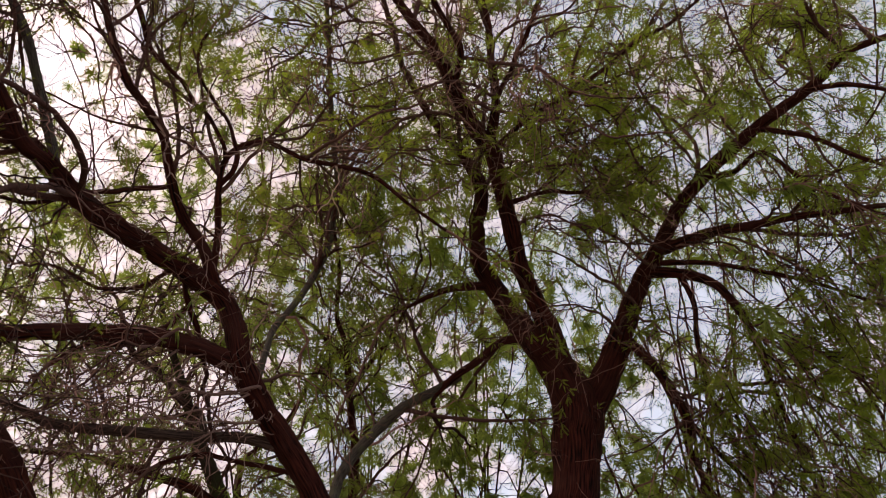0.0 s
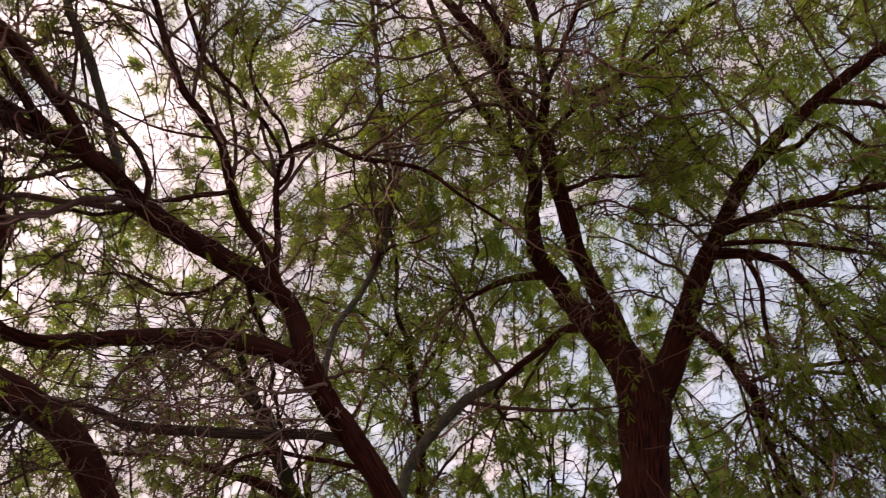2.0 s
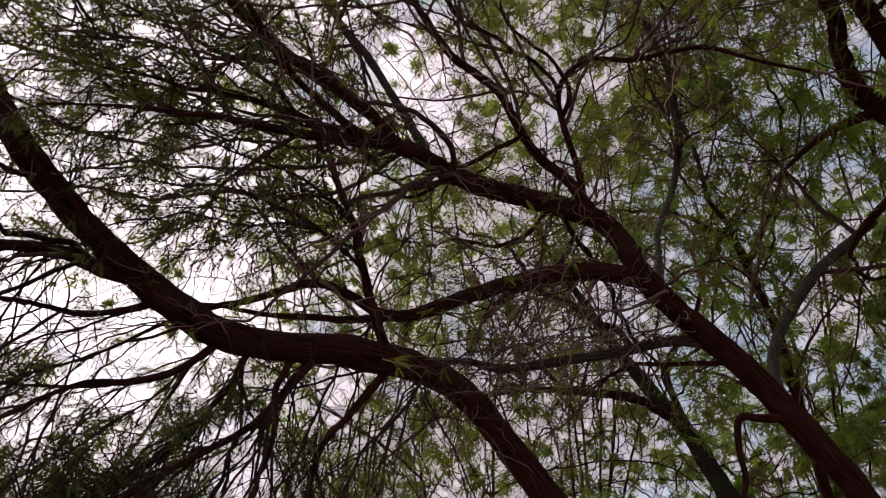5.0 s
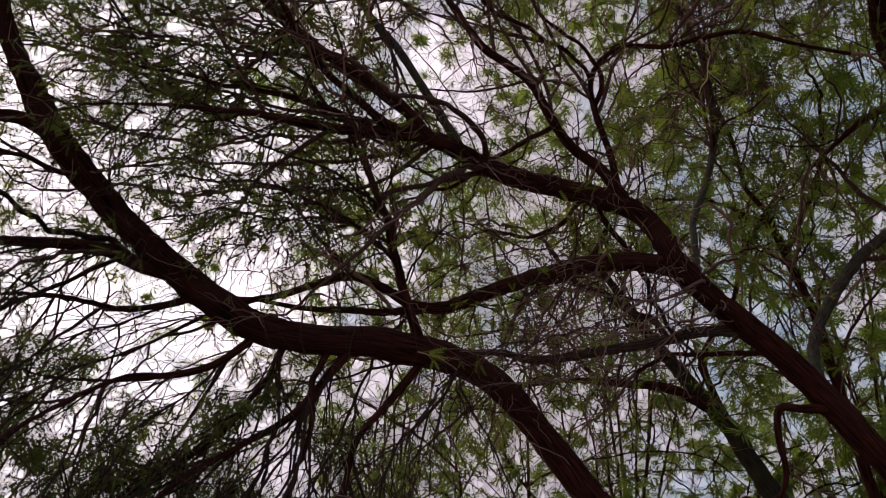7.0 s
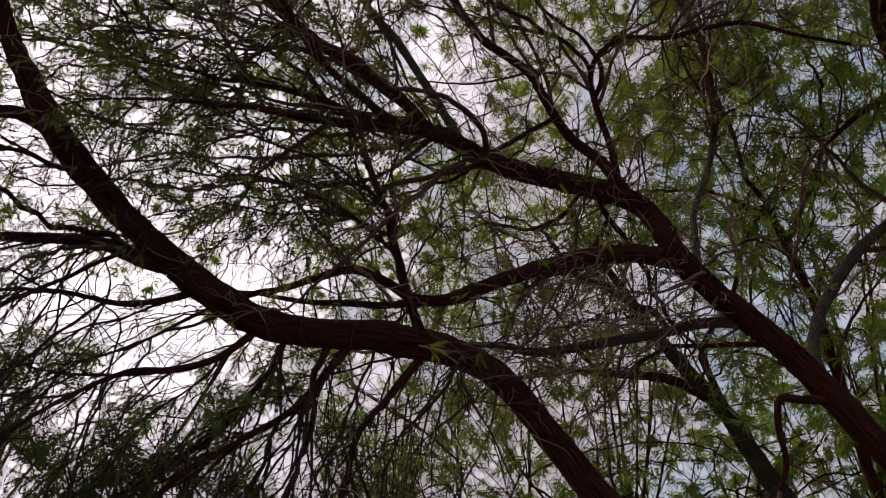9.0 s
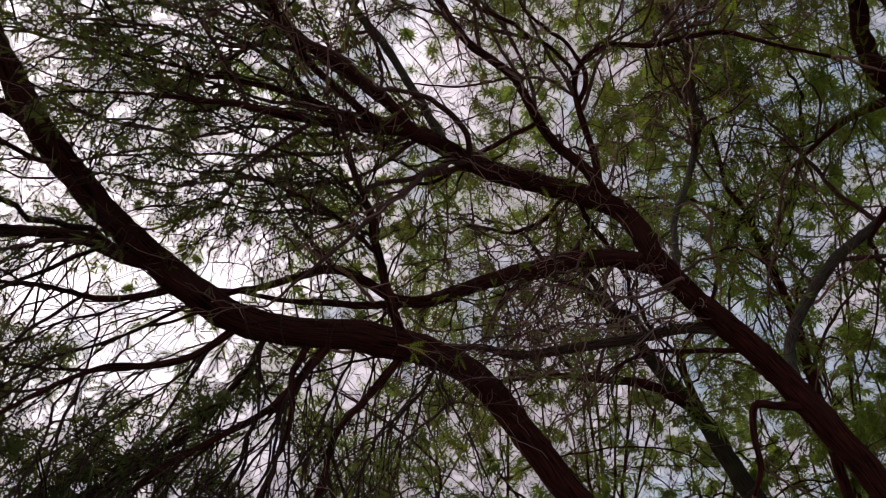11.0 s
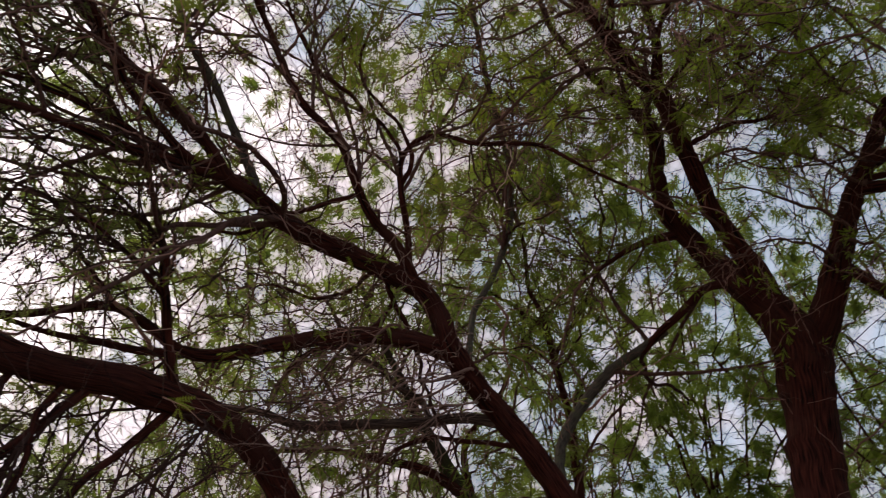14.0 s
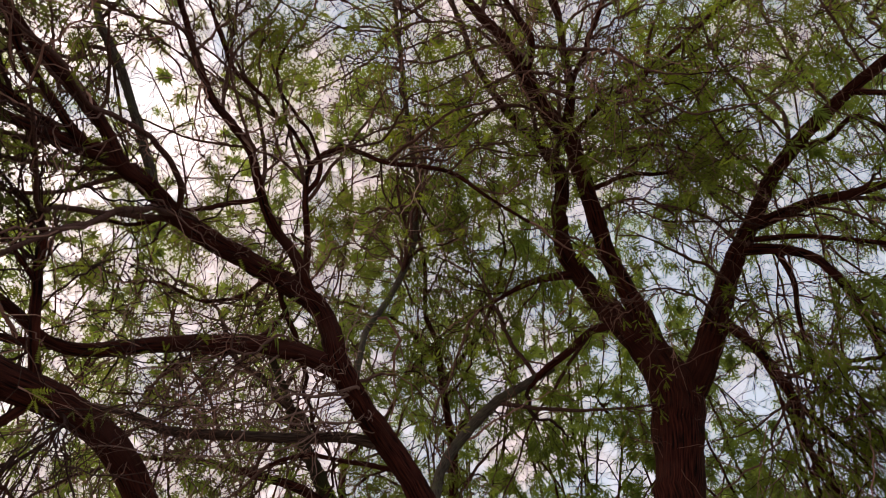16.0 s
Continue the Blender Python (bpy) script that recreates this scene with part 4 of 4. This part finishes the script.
def clothe(parent, branchlets, reach, droop, leaf_count, shape=FINE, mat=LEAF, spread=0.75, gap=-0.25, thickest=0.07, size=1.0, kink=0.24,
           singles=0, seed=1, fine=True, lean=(0, 0, 0), bare=0.0, front_share=1.0, plumes=0, zig=0.28, twig=TWIG):
    """Branchlets, twigs and leaves along all the limbs of a tree. singles: how many branchlets stand as parts of their own."""
    start, way, thick, weight = [], [], [], []
    owner = []
    for path, ob in PATHS[parent.name]:
        step = np.linalg.norm(np.diff(path[:, :3], axis=0), axis=1)
        t = unit(np.diff(path[:, :3], axis=0))
        u = np.linspace(0.4, 1, len(t))
        start.append(path[:-1, :3])
        owner += [ob] * len(t)
        way.append(t)
        thick.append(path[:-1, 3])
        weight.append(step * u * ((path[:-1, 3] < thickest) & (path[:-1, 2] > 2.2)))
    weight = np.concatenate(weight)
    i = rng.choice(len(weight), branchlets, p=weight / weight.sum())
    start, way, thick = np.vstack(start)[i], np.vstack(way)[i], np.concatenate(thick)[i]
    ends = [p for p, _ in PATHS[parent.name] if p[-1, 3] < 0.03]
    owner = [owner[j] for j in i] + [ob for p, ob in PATHS[parent.name] if p[-1, 3] < 0.03]
    start = np.vstack([start] + [p[-1:, :3] for p in ends])
    way = np.vstack([way * 0.8 + unit(rng.normal(size=way.shape)) * spread] + [unit(p[-1:, :3] - p[-4:-3, :3]) for p in ends])
    thick = np.concatenate([np.minimum(thick * 0.6, 0.004 + 0.010 * rng.uniform(0, 1, branchlets) ** 2), [p[-1, 3] for p in ends]])
    naked = rng.uniform(0, 1, len(start)) < bare
    way = way + np.where(naked, 0.15, 1.0)[:, None] * np.array(lean)
    length = reach * rng.uniform(0.45, 1.3, len(start)) * (0.6 + thick / 0.016)
    one = wander(start, way, length, 14 if fine else 9, kink, droop, zig)
    order = rng.permutation(len(one))
    for i in order[:singles].tolist():
        v, f = tubes(one[i:i + 1], thick[i:i + 1], thick[i:i + 1] * 0.35, 4)
        child("branchlet", mesh_from("branchlet", v, f, twig), owner[i])
    rest = order[singles:]
    if len(rest):
        v, f = tubes(one[rest], thick[rest], thick[rest] * 0.35, 4 if fine else 3)
        child("branchlet_tangle", mesh_from("branchlet_tangle", v, f, twig), parent, "thin crooked grey-brown branchlets", "stuff")
    k = np.repeat(np.arange(len(one)), 6 if fine else 3)
    p, d = pick(one[k], rng.uniform(0.12, 1, len(k)))
    two = wander(p, d * 0.9 + unit(rng.normal(size=p.shape)) * 0.75, length[k] * rng.uniform(0.25, 0.6, len(k)), 6 if fine else 5, kink * 1.3, droop * 1.2, zig)
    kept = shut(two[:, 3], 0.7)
    two, k = two[kept], k[kept]
    r = np.minimum(thick[k] * 0.6, 0.0024 + 0.004 * rng.uniform(0, 1, len(k)) ** 2)
    v, f = tubes(two, r, r * 0.5, 3)
    grown = [two[~naked[k]]]
    if fine and shape is not FEATHER:
        k3 = rng.integers(0, len(two), int(1.3 * len(two)))
        p, d = pick(two[k3], rng.uniform(0.15, 1, len(k3)))
        three = wander(p, d * 0.9 + unit(rng.normal(size=p.shape)) * 0.8, rng.uniform(0.07, 0.22, len(k3)), 3, 0.3, droop)
        r = np.full(len(k3), 0.0019)
        v3, f3 = tubes(three, r, r * 0.6, 3)
        v, f = np.vstack([v, v3]), np.vstack([f, f3 + len(v)])
        grown.append(three[~naked[k[k3]]])
    child("twig_tangle", mesh_from("twig_tangle", v, f, twig), parent, "fine grey-brown twigs", "stuff")
    spots, ways = [], []
    for paths in grown:
        k = rng.integers(0, len(paths), (leaf_count + plumes) * 6)
        p, d = pick(paths[k], rng.uniform(0.2, 1, len(k)))
        spots.append(p)
        ways.append(d * 0.6 + unit(rng.normal(size=p.shape)) * 0.8 + np.array([0, 0, -0.35]))
    p, d = np.vstack(spots), np.vstack(ways)
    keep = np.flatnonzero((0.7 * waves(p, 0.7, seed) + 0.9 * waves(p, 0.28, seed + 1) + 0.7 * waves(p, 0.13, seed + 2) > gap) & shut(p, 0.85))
    keep = rng.permutation(keep)[:(leaf_count + plumes) * 3]
    wood = np.vstack([q[::4] for q, _ in PATHS[parent.name] if q[:, 3].max() > 0.02])
    near = np.array([np.argmin(((wood[:, :3] - p[i]) ** 2).sum(1)) for i in keep])
    off = p[keep] - wood[near, :3]
    # most leaves between a limb and the camera are dropped, to fit its view
    cam_way = unit(wood[near, :3] - np.array([0, 0, 1.6]))
    past_limb = (off * cam_way).sum(1) > -0.03
    free = (np.linalg.norm(off, axis=1) > 1.9 * wood[near, 3] + 0.07) & (past_limb | (rng.uniform(0, 1, len(keep)) < front_share))
    keep = keep[free]
    for some, form, scale in ((keep[:leaf_count], shape, size), (keep[leaf_count:leaf_count + plumes], FEATHER, size * 0.75)):
        if len(some):
            leaves("foliage", parent, p[some], d[some], scale * rng.uniform(0.6, 1.25, len(some)), form, mat, "feathery leaves greyed and darkened as if in shade" if mat is SHADED_LEAF else "feathery green leaves of fine leaflets")


def side_limbs(parent, count, length, rise, seed, lowest=3.6):
    """Thinner limbs that branch off the main ones and carry the upper crown."""
    r = np.random.default_rng(seed)
    path = np.vstack([p[len(p) // 4:-2] for p, _ in PATHS[parent.name]])
    path = path[(path[:, 3] > 0.012) & (path[:, 3] < 0.06) & (path[:, 2] > lowest)]
    for _ in range(count):
        i = r.integers(0, len(path) - 1)
        p, thick = path[i, :3].copy(), min(path[i, 3] * 0.55, 0.02)
        d = unit(unit(path[i + 1, :3] - p) * 0.5 + unit(r.normal(size=3)) * 0.8 + np.array([0, 0.15, rise]))
        pts = [(*p, thick)]
        for s in range(5):
            d = unit(d + r.normal(size=3) * 0.28)
            p = p + d * length * r.uniform(0.12, 0.28)
            pts.append((*p, thick * (0.88 - 0.14 * s)))
        limb(parent, "limb", pts, TWIG, "", 2)


side_limbs(tree_a, 26, 1.5, 0.35, 61)
side_limbs(tree_a, 34, 1.6, 0.6, 66, 4.7)
side_limbs(tree_b, 24, 1.9, 0.5, 62)
side_limbs(tree_b, 26, 1.8, 0.3, 65, 5.2)
side_limbs(tree_e, 12, 1.6, 0.5, 63)
side_limbs(tree_c, 10, 1.4, 0.5, 64)
clothe(tree_a, 560, 0.8, 0.02, 11500, mat=OLIVE_LEAF, gap=0.3, singles=300, seed=11, lean=(0, 0.4, 0.25), bare=0.3, front_share=0.12)
clothe(tree_d, 320, 1.0, 0.05, 8500, mat=SHADED_LEAF, twig=SHADED_TWIG, gap=-0.3, thickest=0.035, kink=0.13, spread=0.5, singles=300, seed=21, lean=(-0.1, 0.05, -0.12), bare=0.2, front_share=0.06, zig=0.14, plumes=3000)
clothe(tree_b, 760, 0.9, 0.05, 11000, MIDDLE, LEAF, gap=0.3, singles=300, seed=31, lean=(0, 0.1, 0.1), bare=0.15, front_share=0.35, plumes=12000)
clothe(tree_c, 160, 0.8, 0.03, 7500, FEATHER, FAR_LEAF, gap=0.2, seed=41)
clothe(tree_e, 160, 0.9, 0.04, 3200, FEATHER, FAR_LEAF, gap=0.2, seed=51)


def dry_twigs(parent, low, high, way, count, reach, seed, stray=0.35):
    """Bare dry twigs, sunlight put into their pale colour, that stream from the limbs within a box."""
    r = np.random.default_rng(seed)
    wood = np.vstack([p for p, _ in PATHS[parent.name] if p[:, 3].max() > 0.02])
    wood = wood[(wood[:, :3] > low).all(1) & (wood[:, :3] < high).all(1)]
    root = wood[r.integers(0, len(wood), count)]
    side = unit(r.normal(size=(count, 3)))
    start = root[:, :3] + side * root[:, 3:] * 0.8
    length = reach * r.uniform(0.35, 1.2, count)
    one = wander(start, side * 0.5 + np.array(way) + r.normal(size=(count, 3)) * stray, length, 12, 0.2, 0.03)
    thick = 0.0028 + 0.004 * r.uniform(0, 1, count) ** 2
    v, f = tubes(one, thick, thick * 0.4, 4)
    k = np.repeat(np.arange(count), 3)
    p, d = pick(one[k], r.uniform(0.2, 0.95, len(k)))
    two = wander(p, d + unit(r.normal(size=p.shape)) * 0.7, length[k] * r.uniform(0.2, 0.5, len(k)), 7, 0.3, 0.03)
    v2, f2 = tubes(two, thick[k] * 0.6, thick[k] * 0.3, 3)
    child("dry_twig_tangle", mesh_from("dry_twig_tangle", v, f, LIT_DRY_TWIG), parent, "bare dry twigs, paled pinkish-grey as if sunlit", "stuff")
    child("dry_twig_tangle", mesh_from("dry_twig_tangle", v2, f2, LIT_DRY_TWIG), parent, "bare dry twigs, paled pinkish-grey as if sunlit", "stuff")


dry_twigs(tree_a, (-2.4, 3.1, 3.2), (-1.0, 4.4, 3.95), (-1.0, -0.15, 0.0), 95, 0.95, 71)
dry_twigs(tree_a, (-1.35, 3.7, 3.45), (-0.95, 4.2, 3.9), (-0.5, -0.8, 0.0), 34, 0.42, 75, 0.6)
dry_twigs(tree_a, (-1.95, 2.8, 4.0), (-1.55, 3.3, 4.35), (-0.2, -0.8, 0.1), 30, 0.34, 76, 0.7)
dry_twigs(tree_b, (-0.5, 2.8, 5.0), (0.8, 4.3, 6.6), (0.2, -0.3, 0.5), 80, 0.8, 72, 0.6)
dry_twigs(tree_b, (-0.9, 2.6, 5.2), (1.0, 4.4, 6.6), (-0.7, -0.3, -0.1), 75, 0.9, 73, 0.5)
dry_twigs(tree_a, (-2.0, 2.4, 4.2), (-0.4, 3.9, 5.4), (0.5, -0.3, 0.1), 50, 0.7, 74, 0.7)


def curtain(parent, low, high, count, reach, leaf_count, seed, way=(0.1, -0.1, -0.2), droop=0.1, shape=MIDDLE, stray=0.45, mat=LEAF, twig=TWIG):
    """Long twigs that hang from the limbs within a box, feathered with leaves to their ends."""
    r = np.random.default_rng(seed)
    wood = np.vstack([p for p, _ in PATHS[parent.name]])
    wood = wood[(wood[:, :3] > low).all(1) & (wood[:, :3] < high).all(1) & (wood[:, 3] < 0.05)]
    start = wood[r.integers(0, len(wood), count), :3]
    length = reach * r.uniform(0.5, 1.3, count)
    one = wander(start, np.array(way) + r.normal(size=(count, 3)) * stray, length, 16, 0.12, droop, 0.16)
    thick = 0.0035 + 0.004 * r.uniform(0, 1, count) ** 2
    v, f = tubes(one, thick, thick * 0.35, 4)
    k = np.repeat(np.arange(count), 6)
    p, d = pick(one[k], r.uniform(0.15, 0.97, len(k)))
    two = wander(p, d + unit(r.normal(size=p.shape)) * 0.6, length[k] * r.uniform(0.15, 0.4, len(k)), 6, 0.18, droop, 0.16)
    v2, f2 = tubes(two, thick[k] * 0.55, thick[k] * 0.3, 3)
    child("hanging_twig_tangle", mesh_from("hanging_twig_tangle", np.vstack([v, v2]), np.vstack([f, f2 + len(v)]), twig), parent, "long thin hanging brown twigs", "stuff")
    k = r.integers(0, len(two), leaf_count)
    p, d = pick(two[k], r.uniform(0.1, 1, leaf_count))
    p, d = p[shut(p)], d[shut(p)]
    leaf_count = len(p)
    leaves("foliage", parent, p, d * 0.7 + unit(r.normal(size=p.shape)) * 0.7 + np.array([0, 0, -0.4]), r.uniform(0.6, 1.2, leaf_count), shape, mat,
           "feathery green leaves of fine leaflets")


curtain(tree_b, (1.6, 3.4, 3.0), (3.4, 5.6, 5.0), 170, 1.2, 4400, 81, (0.4, -0.2, -0.4), 0.06, stray=0.32)
# towards the sun tree A takes the darkened copies, in place of backlight
curtain(tree_a, (-3.1, 0.4, 3.4), (-1.9, 1.75, 5.2), 130, 0.75, 2800, 82, (-0.5, -0.35, 0.3), 0.0, FINE, mat=SHADED_LEAF, twig=SHADED_TWIG)
curtain(tree_a, (-3.0, 2.0, 3.3), (-1.8, 3.6, 4.4), 50, 0.7, 300, 83, (-0.35, 0.0, 0.3), 0.0, FINE, 0.6, OLIVE_LEAF, SHADED_TWIG)

# ---- trees behind ----
def far_tree(x, y, height, reach, count, seed, leafy, size=1.3):
    """A whole thorn tree further off: low fork, crooked thin limbs, drooping crown."""
    r = np.random.default_rng(seed)
    ob = tree("thorn tree behind the near ones with a loose feathery green crown", (x, y, 0))
    tagged(ob, group="trees behind")
    fork = 2.3
    lean = r.normal(size=2) * 0.3
    limb(ob, "trunk", [(x, y, -0.05, 0.22), (x + lean[0] * 0.3, y + lean[1] * 0.3, fork * 0.5, 0.16), (x + lean[0], y + lean[1], fork, 0.13)], GREY_BARK)
    for i in range(count):
        a = 2 * math.pi * (i + r.uniform(-0.3, 0.3)) / count
        up = (0.4 + 0.6 * (i * 5 % count + 0.5) / count) * (height - fork)
        out = reach * r.uniform(0.5, 1.1)
        pts, bend = [], np.zeros(3)
        for s in (0, 0.15, 0.3, 0.45, 0.6, 0.8, 1.0):
            bend = bend + r.normal(size=3) * 0.36 * (s > 0)
            pts.append((x + lean[0] + math.cos(a) * out * s + bend[0], y + lean[1] + math.sin(a) * out * s + bend[1],
                        fork + up * (math.sin(min(1, s * 1.5) * math.pi / 2) - 0.5 * max(0, s - 0.45)) + bend[2], 0.011 * (1 - s) ** 1.2 + 0.005))
        limb(ob, "limb", pts, BARK, "", 6)
        for s in (2, 3, 4, 5):
            b = a + r.uniform(-1.3, 1.3)
            q = np.array(pts[s][:3])
            step = np.array((math.cos(b), math.sin(b), r.uniform(-0.1, 0.9))) * 0.4 * r.uniform(0.8, 1.5)
            side = [(*q, pts[s][3] * 0.7)]
            for t in range(3):
                q = q + step + r.normal(size=3) * 0.1
                side.append((*q, pts[s][3] * 0.7 * (0.7 - 0.2 * t)))
            limb(ob, "limb", side, BARK, "", 6)
    clothe(ob, 220, 1.15, 0.10, leafy, FEATHER, FAR_LEAF, 1.0, 0.4, size=size, seed=seed, fine=False)


for turn, away, height, leafy, seed in ((64, 8.5, 9.0, 3000, 101), (44, 8.6, 11.0, 14000, 102), (24, 8.8, 12.5, 18000, 103), (11, 9.6, 13.0, 15000, 108),
                                        (-1, 8.4, 13.0, 12000, 106), (-17, 8.2, 12.0, 10000, 107), (-35, 7.8, 12.0, 11000, 104)):
    far_tree(-math.sin(radians(turn)) * away, math.cos(radians(turn)) * away, height, 3.4, 11, seed, leafy)
far_tree(-3.9, 5.9, 4.0, 2.0, 9, 109, 1600)
far_tree(-5.2, 7.3, 4.9, 2.1, 9, 114, 6000)
for x, y, height, reach, leafy, seed in ((-1.9, 8.3, 4.2, 2.6, 13000, 112), (-0.4, 9.4, 4.7, 3.2, 19000, 113), (1.6, 9.2, 5.2, 3.2, 19000, 115),
                                         (4.1, 8.4, 5.2, 3.2, 13000, 116), (-1.2, 11.2, 6.0, 3.4, 12000, 117),
                                         (2.4, 10.8, 6.3, 3.4, 12000, 118)):
    far_tree(x, y, height, reach, 9, seed, leafy, 1.2)
